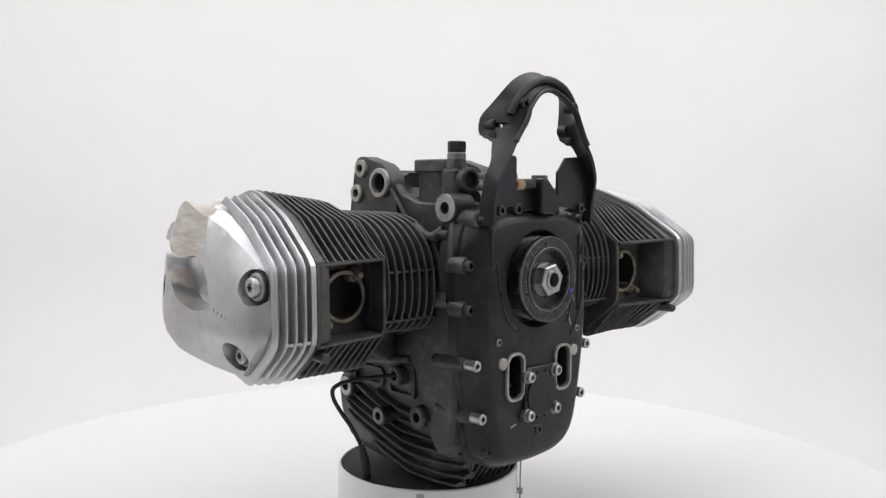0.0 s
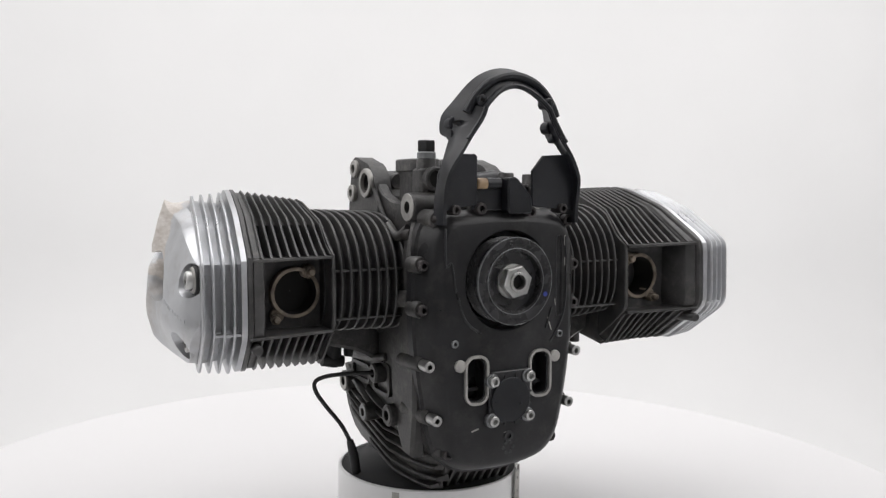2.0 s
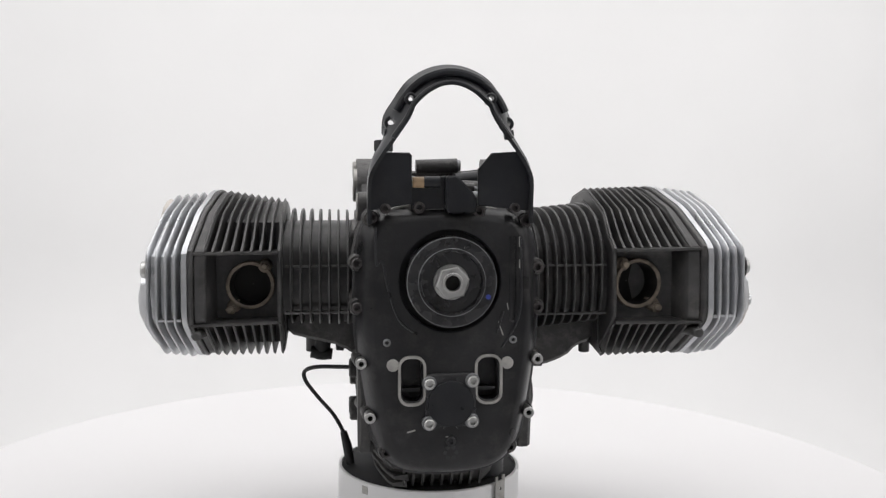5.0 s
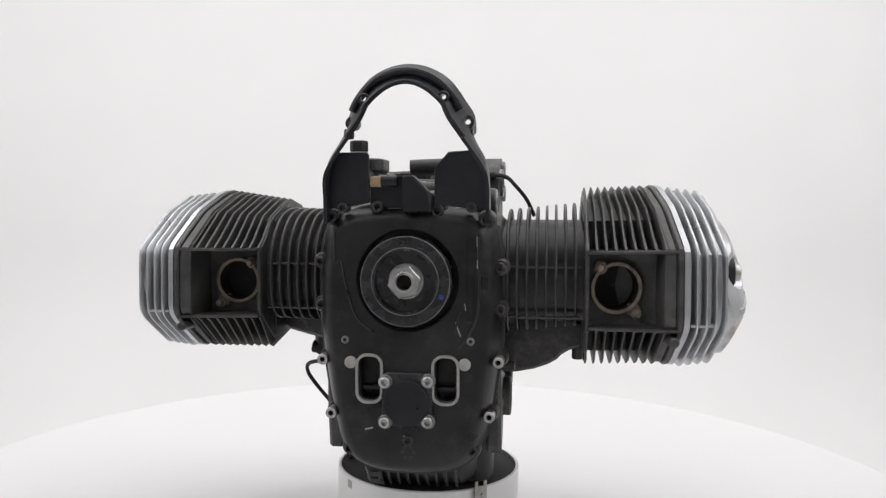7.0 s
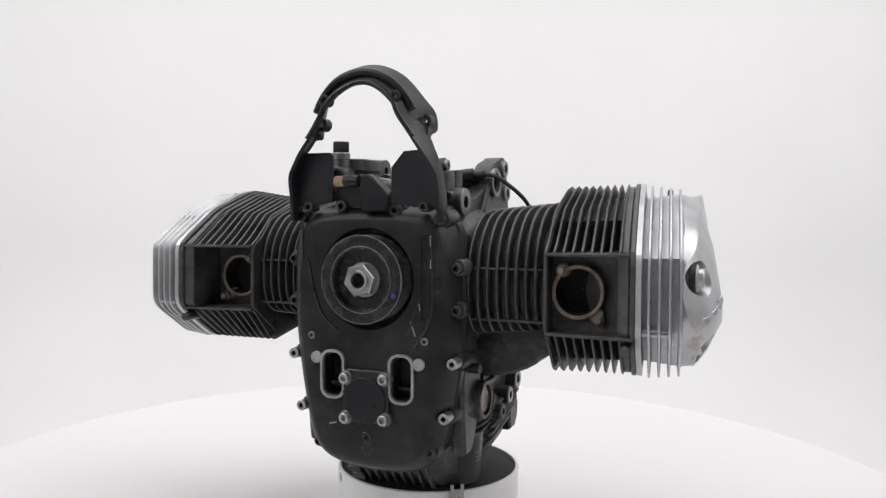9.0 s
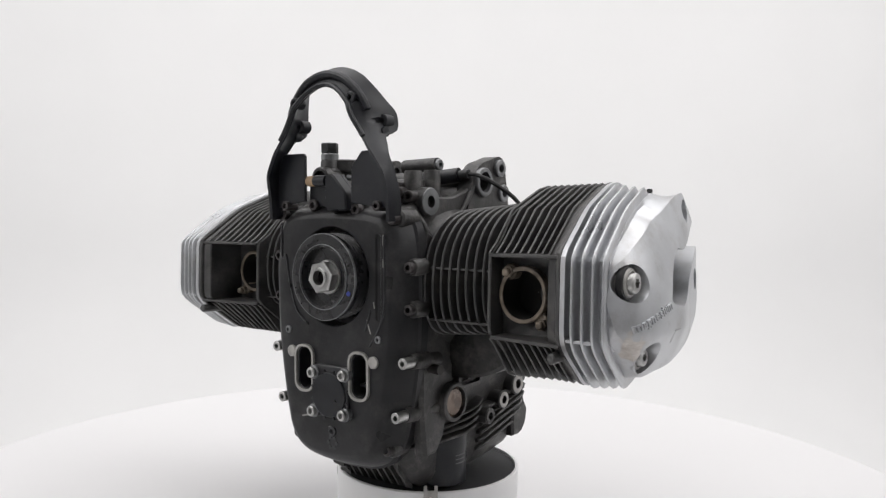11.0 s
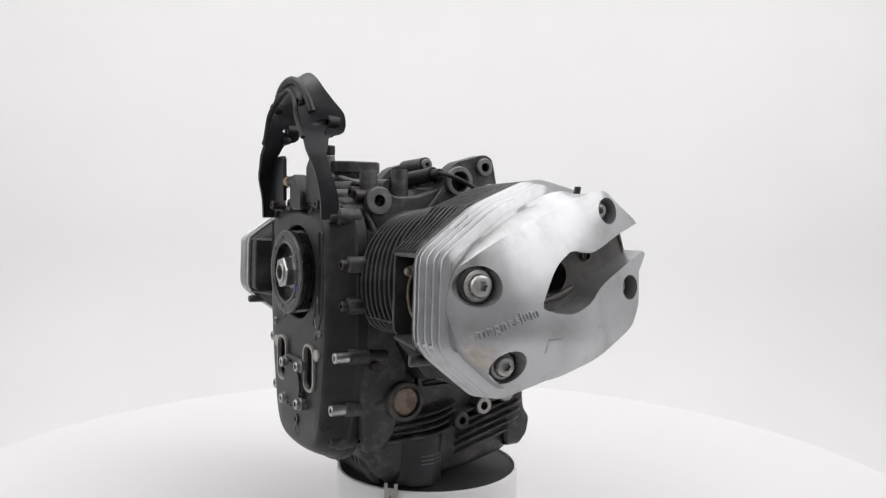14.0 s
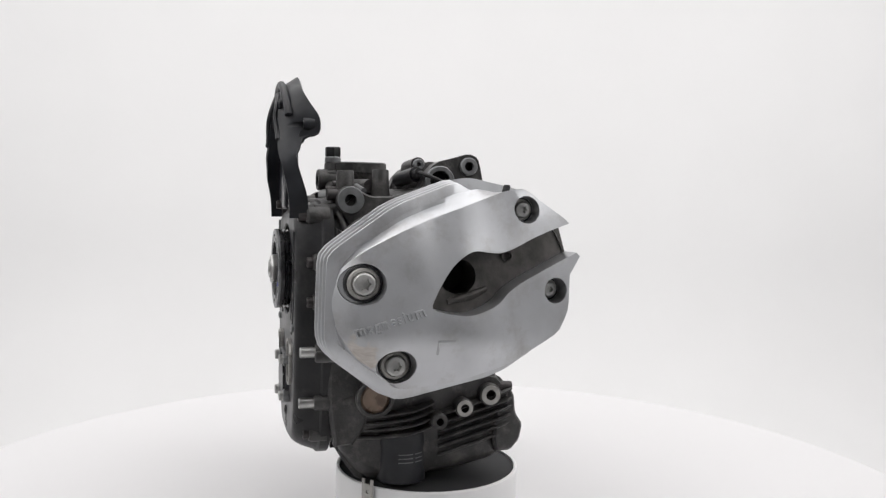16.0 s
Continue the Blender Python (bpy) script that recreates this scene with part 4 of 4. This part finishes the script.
def build_cover(engine, side):
    s = side.s
    slot = SLOT if s > 0 else TIGHT
    tube = (-0.0620, 0.0130, 0.0160)
    mat = scuffed("chafed_silver_paint", (0.366, -0.166, -0.050 + DZ), 0.015) if s > 0 else scuffed("scuffed_silver_paint", (-0.340, 0.006, 0.052 + DZ), 0.050, (-0.356, 0.005, -0.030 + DZ), 0.034)
    n = 96
    ctr = (-0.058, 0.0)
    outer = soften(HEAD, 1, 0.12)
    base = by_angle(outer, ctr, n)
    body = by_angle(inset(outer, 0.0165), ctr, n)
    top = by_angle(inset(outer, 0.0125), ctr, n)
    face = by_angle(soften(FACE, 1, 0.12), ctr, n)
    # where the slot opens through the rear edge
    a_hi = math.atan2(slot[0][1] - ctr[1], slot[0][0] - ctr[0])
    a_lo = math.atan2(slot[-1][1] - ctr[1], slot[-1][0] - ctr[0])
    k_lo, k_hi = int(a_lo / (2 * math.pi) * n), int(math.ceil(a_hi / (2 * math.pi) * n))
    bm = bmesh.new()
    L = lambda x, u, v: (lean(x, u), u, v)

    # the other cover is flatter along its face
    fx = face_x if s > 0 else (lambda y, z=0.0: face_x(y, z, 1.0))

    rings = [[L(0.3052, u, v) for u, v in base], [L(0.3110, u, v) for u, v in base], [L(0.3125, u, v) for u, v in body],
             [L(0.3515, u, v) for u, v in top]]
    for w, d in ((0.70, 0.0105), (0.14, 0.0016), (0.05, 0.0004), (0.0, 0.0)):
        blended = [(t[0] * w + f[0] * (1 - w), t[1] * w + f[1] * (1 - w)) for t, f in zip(top, face)]
        rings.append([(fx(u, v) - d, u, v) for u, v in blended])
    made = [[bm.verts.new(p) for p in r] for r in rings]
    for j, (r, q) in enumerate(zip(made, made[1:])):
        for i in range(n):
            if j >= 3 and k_lo <= i < k_hi:
                continue
            bm.faces.new((r[i], r[(i + 1) % n], q[(i + 1) % n], q[i]))
    bm.faces.new(made[0])
    # flat face with slot and four screw pockets
    keep = [i % n for i in range(k_hi, n + k_lo + 1)]
    edge_pts = [face[i] for i in keep] + slot[::-1]
    pockets = [(-0.1480, 0.0085, 0.0178, 0.3680), (-0.1195, -0.0655, 0.0160, 0.3635), (0.0015, 0.0750, 0.0130, 0.3440), (0.0300, -0.0010, 0.0122, 0.3420)]
    if s < 0:
        pockets = [(-0.1495, 0.0120, 0.0180, 0.3680), (-0.1205, -0.0640, 0.0160, 0.3635), (0.0035, 0.0755, 0.0128, 0.3420), (0.0275, -0.0010, 0.0128, 0.3420)]
        pockets = [(u, v, r, x - (0.008 if r > 0.015 else -0.012)) for u, v, r, x in pockets if v < 0.07]
    loops = [edge_pts]
    for (u, v, r, x), (du, dv) in zip(pockets, ((-0.0030, -0.0010), (-0.0020, 0.0), (0.0001, 0.0), (0.0001, 0.0))):
        # each pocket runs out towards the cover's edge
        loops.append([(p + du * max(0.0, ((p - u) * du + (q - v) * dv) / r / math.hypot(du, dv)), q + dv * max(0.0, ((p - u) * du + (q - v) * dv) / r / math.hypot(du, dv))) for p, q in circle(u, v, r, 40)])
    for u, v, w in filled(loops, 0.009):
        bm.faces.new([bm.verts.new((fx(*p), *p)) for p in (u, v, w)])
    # rounded slot walls, pocket cups
    for loop, closed, deep in [(slot, False, 0.030)] + [(l, True, max(0.010, fx(p[0], p[1]) - p[3] + 0.008)) for l, p in zip(loops[1:], pockets)]:
        cx, cy = sum(p[0] for p in loop) / len(loop), sum(p[1] for p in loop) / len(loop)
        k = 0.94 if closed else 1.0
        levels = [(0.0, 1.0), (0.0012, 0.985 if closed else 1.0), (deep, k)]
        floor = fx(cx, cy) - deep
        rows = [[bm.verts.new((fx(u, v) - d if d < deep or not closed else min(floor, fx(u, v) - 0.003), cx + (u - cx) * q, cy + (v - cy) * q)) for u, v in loop] for d, q in levels]
        m = len(loop)
        for r, q in zip(rows, rows[1:]):
            for i in range(m if closed else m - 1):
                bm.faces.new((r[i], r[(i + 1) % m], q[(i + 1) % m], q[i]))
        if closed:
            bm.faces.new(rows[-1])
    bmesh.ops.remove_doubles(bm, verts=bm.verts, dist=2e-5)
    if s < 0:
        # torn upper lip at the slot's mouth
        for v in bm.verts:
            d = (Vector((v.co.y, v.co.z)) - Vector((0.040, 0.062))).length
            if d < 0.040 and v.co.x > 0.318:
                w = (1 - d / 0.040)
                v.co.x -= 0.003 * w * w + 0.003 * w * noise.noise(v.co * 160)
                v.co.y -= 0.006 * w * noise.noise(v.co * 120 + Vector((3, 1, 2)))
                v.co.z += 0.004 * w * noise.noise(v.co * 110)
            # it ends in a bent horn
            d = (Vector((v.co.y, v.co.z)) - Vector((0.047, 0.053))).length
            if d < 0.022 and v.co.x > 0.318:
                v.co.y += 0.013 * (1 - d / 0.022)
                v.co.z += 0.004 * (1 - d / 0.022)
    for v in bm.verts:
        v.co = side(*v.co)
    name = "rocker_cover"
    cover = part(name, bm, mat, engine, "silver magnesium rocker cover, worn at its edges" if s > 0 else "silver rocker cover, scraped and torn at one corner", smooth=24)
    # slot floor, its colour darkened for shade as well as dirt, and the plug tube
    bm = bmesh.new()
    for tri in filled([slot, circle(*tube, 28)], 0.008):
        bm.faces.new([bm.verts.new((fx(*p) - 0.027, *p)) for p in tri])
    bmesh.ops.remove_doubles(bm, verts=bm.verts, dist=2e-5)
    for v in bm.verts:
        v.co = side(*v.co)
    part("slot_floor", bm, GRIME_SHADE if s > 0 else SILVER, cover, "dirty grey recess, its shade painted in" if s > 0 else "dull silver recess")
    bm = bmesh.new()
    turned(bm, "x", tube[0], tube[1], [(0.3520, tube[2] + 0.0002), (0.3130, tube[2]), (0.3125, 0.001)], 28, caps=False)
    for v in bm.verts:
        v.co = side(*v.co)
    part("plug_tube", bm, BORE_SHADE, cover)
    # little cast lip and round mark in the recess
    for pts, r in () if s < 0 else (([(-0.072, -0.010), (-0.050, -0.005), (-0.034, 0.001)], 0.0045),):
        bm = bmesh.new()
        rod(bm, [(fx(u) - 0.026, u, v) for u, v in pts], [r * 0.6, r, r * 0.6], 10)
        for v in bm.verts:
            v.co = side(*v.co)
        part("recess_lip", bm, GRIME_SHADE, cover)
    if s > 0:
        bm = bmesh.new()
        ring(bm, "x", -0.012, 0.031, fx(-0.012) - 0.0255, fx(-0.012) - 0.03, 0.0055, 0.0040, 20, 0.0004)
        for v in bm.verts:
            v.co = side(*v.co)
        part("round_mark", bm, GRIME_SHADE, cover)
    # ribs round the flank; they fade out over the smooth top and rear
    blend = []
    for u, v in base:
        k = 1.0
        if v > 0.02:
            k = min(1, max(0, (-0.030 - u) / 0.030))
        elif u > 0.02:
            k = min(1, max(0, (0.05 - u) / 0.03))
        blend.append(k)
    deep = by_angle(inset(outer, 0.019), ctr, n)
    rib = [(d[0] + (b[0] - d[0]) * k, d[1] + (b[1] - d[1]) * k) for d, b, k in zip(deep, base, blend)]
    rib = inset(rib, -0.0015)
    for k in range(4):
        x = 0.3185 + 0.0102 * k
        shrink = 0.0013 * k
        bm = bmesh.new()
        w = 0.0013
        loft(bm, [[L(xx, u, v) for u, v in pts] for xx, pts in ((x - 1.7 * w, inset(rib, shrink + 0.0185)), (x - w, inset(rib, shrink + 0.0006)), (x - 0.5 * w, inset(rib, shrink)), (x + 0.5 * w, inset(rib, shrink)), (x + w, inset(rib, shrink + 0.0006)), (x + 1.7 * w, inset(rib, shrink + 0.0185)))], caps=False)
        for v in bm.verts:
            v.co = side(*v.co)
        part("cooling_rib", bm, SILVER, cover, smooth=50)
    # cross tie low on the front flank
    for y, z in ((-0.1805, -0.047),):
        bm = bmesh.new()
        prism(bm, rounded(y - 0.0002, z - 0.0016, y + 0.008, z + 0.0016, 0.0008, 2), "x", 0.312, 0.3395)
        for v in bm.verts:
            v.co.y += 0.0008 + 0.10 * max(0.0, v.co.x - 0.318)
        side.skin(bm)
        part("rib_tie", bm, SILVER, cover)
    # screws with rubber-lined washers
    for u, v, r, x in pockets:
        x -= 0.002
        bm = bmesh.new()
        pr = [(x - 0.0140, r * 0.80), (x - 0.0050, r * 0.80), (x - 0.0035, r * 0.74), (x - 0.0030, r * 0.62), (x - 0.0045, r * 0.58)]
        turned(bm, "x", u, v, pr, 32)
        for w in bm.verts:
            w.co = side(*w.co)
        washer = part("washer", bm, DULL, cover, "grey stepped washer")
        bm = bmesh.new()
        ring(bm, "x", u, v, x - 0.0052, x - 0.0120, r * 0.93, r * 0.80, 28, 0.0006)
        for w in bm.verts:
            w.co = side(*w.co)
        part("seal", bm, RUBBER, washer, "dark rubber seal")
        bm = bmesh.new()
        hx = circle(u, v, r * 0.26, 12)
        hx = [(u + (p - u) * q, v + (t - v) * q) for (p, t), q in zip(hx, [1.15, 0.8] * 6)]
        loft(bm, [[(a, p, t) for p, t in pts] for a, pts in ((x - 0.006, circle(u, v, r * 0.56, 12)), (x + 0.0012, circle(u, v, r * 0.56, 12)), (x + 0.0024, circle(u, v, r * 0.50, 12)), (x + 0.0026, circle(u, v, r * 0.40, 12)), (x + 0.0026, hx), (x - 0.002, hx))], caps=False)
        bm.faces.new([bm.verts.new((x - 0.002, p, t)) for p, t in hx])
        for w in bm.verts:
            w.co = side(*w.co)
        part("cover_screw", bm, STEEL, washer, "steel star-socket screw", smooth=50)
    # raised word, read on one cover and worn away on the other
    if s > 0:
        txt = bpy.data.curves.new("word", "FONT")
        txt.body, txt.size, txt.extrude, txt.space_character, txt.bevel_depth = "magnesium", 0.0140, 0.0010, 1.12, 0.0003
        tmp = new("word", txt)
        mesh = bpy.data.meshes.new_from_object(tmp.evaluated_get(bpy.context.evaluated_depsgraph_get()))
        bpy.data.objects.remove(tmp)
        bm = bmesh.new()
        bm.from_mesh(mesh)
        bpy.data.meshes.remove(mesh)
        wide = max(v.co.x for v in bm.verts)
        for v in bm.verts:
            a, b, c = v.co.x / wide * 0.0600, v.co.y, v.co.z
            u = -0.1555 + a * math.cos(radians(18.5)) - b * math.sin(radians(18.5))
            w = -0.0375 + a * math.sin(radians(18.5)) + b * math.cos(radians(18.5))
            v.co = side(fx(u, w) + 0.0006 + c, u, w)
        part("raised_word", bm, SILVER, cover, "raised cast lettering")
    else:
        for k in range(9):
            u = -0.1520 + 0.0066 * k * math.cos(radians(18.5))
            w = -0.0350 + 0.0066 * k * math.sin(radians(18.5))
            bm = bmesh.new()
            prism(bm, rounded(u, w, u + 0.0042, w + 0.0052, 0.0018, 3), "x", fx(u, w) - 0.001, fx(u, w) + 0.0004, 0.0003)
            for v in bm.verts:
                v.co = side(*v.co)
            part("worn_letter_bar", bm, mat, cover)
    # stains of their own shape: a smeared square on the face
    if s > 0:
        for u, v, w, hh in ((-0.0870, -0.0475, 0.0022, 0.014), (-0.0800, -0.0415, 0.016, 0.0020)):
            bm = bmesh.new()
            pts = rounded(u - w / 2, v - hh / 2, u + w / 2, v + hh / 2, min(w, hh) * 0.45, 3)
            loft(bm, [[(fx(p, q) + d, p, q) for p, q in pts] for d in (-0.0004, 0.00025)])
            for t in bm.verts:
                t.co = side(*t.co)
            part("glue_smear", bm, SMEAR, cover, "grey rubbed smear")
    if s > 0:
        # rear clip on top of the cover
        bm = bmesh.new()
        rod(bm, [(0.316, -0.006, 0.090), (0.316, -0.004, 0.0985), (0.316, -0.004, 0.0992)], [0.0036, 0.0032, 0.0022], 12)
        for v in bm.verts:
            v.co = side(*v.co)
        part("breather_stub", bm, RUBBER, cover)


def build_top(engine):
    bm = bmesh.new()
    shape = soften([(-0.074, 0.06), (-0.074, 0.094), (-0.060, 0.104), (0.058, 0.104), (0.074, 0.094), (0.074, 0.06)], 1, 0.2)
    loft(bm, [[(u, y, v if v < 0.07 else v + dz) for u, v in shape] for y, dz in ((-0.150, -0.014), (-0.120, -0.006), (-0.06, 0.0), (0.0, 0.004), (0.045, 0.004))])
    top = part("upper_casting", bm, CASE, engine, "black cast upper crankcase with bosses")
    # mounting eyes and ears on both flanks
    for s in (1, -1):
        y1, z1 = (-0.1254, 0.0880) if s > 0 else (-0.1340, 0.0845)
        bm = bmesh.new()
        ring(bm, "x", y1, z1, s * 0.099, s * 0.066, 0.0170, 0.0070, 28, 0.002)
        eye = part("mounting_eye", bm, CASE, top)
        bm = bmesh.new()
        ring(bm, "x", y1, z1, s * 0.0998, s * 0.0985, 0.0160, 0.0072, 28, 0.0006)
        part("eye_face", bm, ZINC if s > 0 else DULL, eye, "bare machined face")
        bm = bmesh.new()
        rod(bm, [(s * 0.083, y1 - 0.010, z1 - 0.010), (s * 0.083, y1 - 0.040, z1 - 0.014)], [0.010, 0.008], 14)
        part("arm", bm, CASE, eye)
        # saddle-shaped top rail from the eye to the ear
        bm = bmesh.new()
        rail = [(y1 + 0.012, z1 + 0.012), (y1 + 0.026, z1 + 0.005), (y1 + 0.055, z1 + 0.006), (y1 + 0.085, z1 + 0.016), (y1 + 0.10, z1 + 0.03)]
        low = [(y1 + 0.10, 0.055), (y1, 0.055), (y1 - 0.012, z1 - 0.012)]
        prism(bm, soften(rail + low, 1, 0.15), "x", s * 0.078, s * 0.092, 0.002)
        part("rail", bm, CASE, top)
        bm = bmesh.new()
        ear = soften([(-0.052, 0.060), (-0.036, 0.118), (-0.020, 0.136), (0.004, 0.142), (0.022, 0.1475), (0.034, 0.143), (0.038, 0.128), (0.046, 0.085), (0.048, 0.060)], 1, 0.2)
        slab(bm, "x", s * 0.074, s * 0.096, ear, [circle(-0.0155, 0.1125, 0.0125, 24), circle(0.0215, 0.1315, 0.0055, 16), circle(0.030, 0.1000, 0.0055, 16)])
        earp = part("mount_ear", bm, CASE, top)
        for y, z, r, q in ((-0.0155, 0.1130, 0.0185, 0.0128), (0.0215, 0.1315, 0.0112, 0.0056), (0.0300, 0.1000, 0.0112, 0.0056)):
            bm = bmesh.new()
            ring(bm, "x", y, z, s * 0.1010, s * 0.094, r, q, 28, 0.0012)
            part("bushing", bm, DULL if s < 0 else ZINC, earp, "worn metal bushing")
            bm = bmesh.new()
            turned(bm, "x", y, z, [(s * 0.078, q), (s * 0.0850, q)], 20)
            part("bore", bm, BORE_SHADE, earp)
        # diagonal rib under the ear
        bm = bmesh.new()
        rod(bm, [(s * 0.095, -0.064, 0.070), (s * 0.095, -0.034, 0.106)], 0.003, 8)
        part("rib", bm, CASE, earp)
    # cross block between the ears
    bm = bmesh.new()
    prism(bm, soften([(-0.076, 0.08), (-0.076, 0.124), (-0.05, 0.130), (0.05, 0.130), (0.080, 0.134), (0.080, 0.08)], 1, 0.15), "y", 0.010, 0.040, 0.003)
    part("cross_block", bm, CASE, top)
    # oil filler block: flat round head on a stem
    bm = bmesh.new()
    bean = circle(-0.060, -0.066, 0.0190, 28)
    bean = [(u, v if v > -0.066 else v - 0.034) for u, v in bean]
    prism(bm, bean, "z", 0.1260, 0.1415, 0.0015)
    head = part("filler_flange", bm, CASE, top, "flat oval cast flange")
    bm = bmesh.new()
    bean2 = [(-0.060 + (u + 0.060) * 0.8, -0.083 + (v + 0.083) * 0.8) for u, v in bean]
    loft(bm, [[(u * k - 0.060 * (1 - k), v, z) for u, v in bean2] for z, k in ((0.070, 1.25), (0.095, 1.05), (0.118, 1.0), (0.1262, 1.12))])
    part("column", bm, CASE, head)
    bm = bmesh.new()
    prism(bm, rounded(-0.080, -0.132, -0.052, -0.105, 0.006), "z", 0.080, 0.1300, 0.003)
    block = part("oil_gallery_block", bm, CASE, top)
    # pressure switch: neck, ring and square cap
    for name, prof, m, k in (("neck", [(0.120, 0.0125), (0.139, 0.0115), (0.141, 0.0105)], CASE, 18), ("ring", [(0.141, 0.0112), (0.1475, 0.0112), (0.149, 0.010)], ZINC, 20), ("cap", [(0.1485, 0.0098), (0.1505, 0.0112), (0.1610, 0.0112), (0.1622, 0.0100)], RUBBER, 6)):
        bm = bmesh.new()
        turned(bm, "z", -0.0670, -0.1200, prof, k)
        part(name, bm, m, block, "black screw cap" if name == "cap" else "")
    bm = bmesh.new()
    ring(bm, "y", -0.0640, 0.117, -0.1420, -0.110, 0.0145, 0.0100, 24, 0.0015)
    mouth = part("side_mouth", bm, CASE, block)
    bm = bmesh.new()
    turned(bm, "y", -0.0640, 0.117, [(-0.128, 0.0101), (-0.136, 0.0101)], 20)
    part("bore", bm, BORE_SHADE, mouth)
    # upright bosses and pipes on the roof
    for x, y, r, z in ((0.075, -0.128, 0.0105, 0.1240), (0.068, -0.083, 0.0102, 0.1265), (0.020, -0.045, 0.011, 0.122), (0.025, -0.11, 0.010, 0.112)):
        bm = bmesh.new()
        turned(bm, "z", x, y, [(0.080, r * 1.3), (z - 0.022, r * 1.05), (z - 0.0015, r), (z, r * 0.92)], 24)
        part("upright_boss", bm, CASE, top)
    for p, q, r, m in (((-0.060, -0.125, 0.107), (0.040, -0.125, 0.104), 0.008, CASE), ((-0.050, -0.100, 0.110), (0.066, -0.095, 0.106), 0.0085, CASE), ((-0.05, -0.135, 0.096), (0.085, -0.128, 0.094), 0.008, ZINC), ((-0.020, -0.026, 0.134), (0.034, -0.026, 0.136), 0.0095, CASE),
                       ((-0.045, -0.110, 0.119), (0.075, -0.105, 0.100), 0.0035, ZINC), ((0.028, -0.050, 0.116), (0.078, -0.040, 0.1215), 0.0095, PLASTIC), ((0.072, -0.041, 0.121), (0.092, -0.040, 0.1225), 0.0060, RUBBER), ((-0.055, -0.02, 0.115), (-0.055, 0.02, 0.120), 0.010, CASE)):
        bm = bmesh.new()
        rod(bm, [p, q], r, 16)
        part("roof_pipe", bm, m, top)
    for x, z in ((0.0345, 0.136),):
        bm = bmesh.new()
        ring(bm, "x", -0.026, z, x + 0.004, x - 0.006, 0.0075, 0.003, 18, 0.001)
        part("pipe_end", bm, ZINC, top)
    # toothed sender ring
    bm = bmesh.new()
    turned(bm, "z", 0.030, 0.0, [(0.118, 0.020), (0.126, 0.020)], 32)
    for k in range(30):
        a = 2 * math.pi * k / 30
        prism(bm, circle(0.030 + 0.0205 * math.cos(a), 0.0205 * math.sin(a), 0.0011, 5), "z", 0.120, 0.1275)
    part("toothed_ring", bm, DARKBOLT, top)
    # small screws along the front of the roof
    for x, y, z in ((0.070, -0.150, 0.098), (0.086, -0.152, 0.094), (0.060, -0.142, 0.105), (-0.096, -0.140, 0.053)):
        socket_bolt("screw", top, "y", x, z, y + 0.018, y, 0.0068, DARKBOLT)
    # cable over the ear and down behind the head
    bm = bmesh.new()
    rod(bm, curve_through([(0.030, -0.045, 0.116), (0.060, -0.042, 0.119), (0.092, -0.040, 0.1225), (0.106, -0.036, 0.120), (0.116, -0.015, 0.110), (0.130, 0.008, 0.092), (0.140, 0.02, 0.07)]), 0.0027, 8)
    part("cable", bm, RUBBER, engine, "thin black cable")
    # sender lead on the other flank
    bm = bmesh.new()
    rod(bm, curve_through([(-0.095, -0.055, -0.122), (-0.120, -0.048, -0.122), (-0.150, -0.025, -0.126), (-0.166, -0.012, -0.134), (-0.165, -0.008, -0.148), (-0.150, -0.004, -0.170), (-0.128, 0.0, -0.198), (-0.114, 0.0, -0.225)]), 0.0027, 8)
    lead = part("lead", bm, RUBBER, engine, "thin black sender lead")
    bm = bmesh.new()
    rod(bm, [(-0.116, 0.0, -0.220), (-0.111, 0.0, -0.240), (-0.107, 0.0, -0.2635)], [0.0045, 0.0065, 0.0060], 12)
    part("plug", bm, RUBBER, lead)
    # knob and pipe stub under the left barrel
    for p, q, r in (((-0.140, -0.010, -0.080), (-0.145, -0.010, -0.118), 0.010), ((-0.158, -0.012, -0.108), (-0.130, -0.012, -0.112), 0.008), ((-0.118, -0.005, -0.09), (-0.120, -0.005, -0.108), 0.006)):
        bm = bmesh.new()
        rod(bm, [p, Vector(p).lerp(Vector(q), 0.6), q], [r, r * 1.1, r * 0.9], 12)
        part("sender", bm, RUBBER, engine)


def build_engine():
    engine = tagged(new("motorcycle_engine"), "black boxer twin motorcycle engine with silver rocker covers", "engine")
    build_case(engine)
    build_front(engine)
    build_bracket(engine)
    build_cylinder(engine, 1)
    build_cylinder(engine, -1)
    build_top(engine)
    return engine


build_studio()
build_table()
stand = build_stand()
engine = build_engine()


def motions():
    walk(engine, [(t, pose(0, 0, REST, 0, 0, a) @ pose(0.0047, 0, 0.0008, 0, LEAN, 0)) for t, a in TURN])
    walk(stand, [(t, pose(0, 0, 0, 0, 0, a)) for t, a in TURN])


motions()
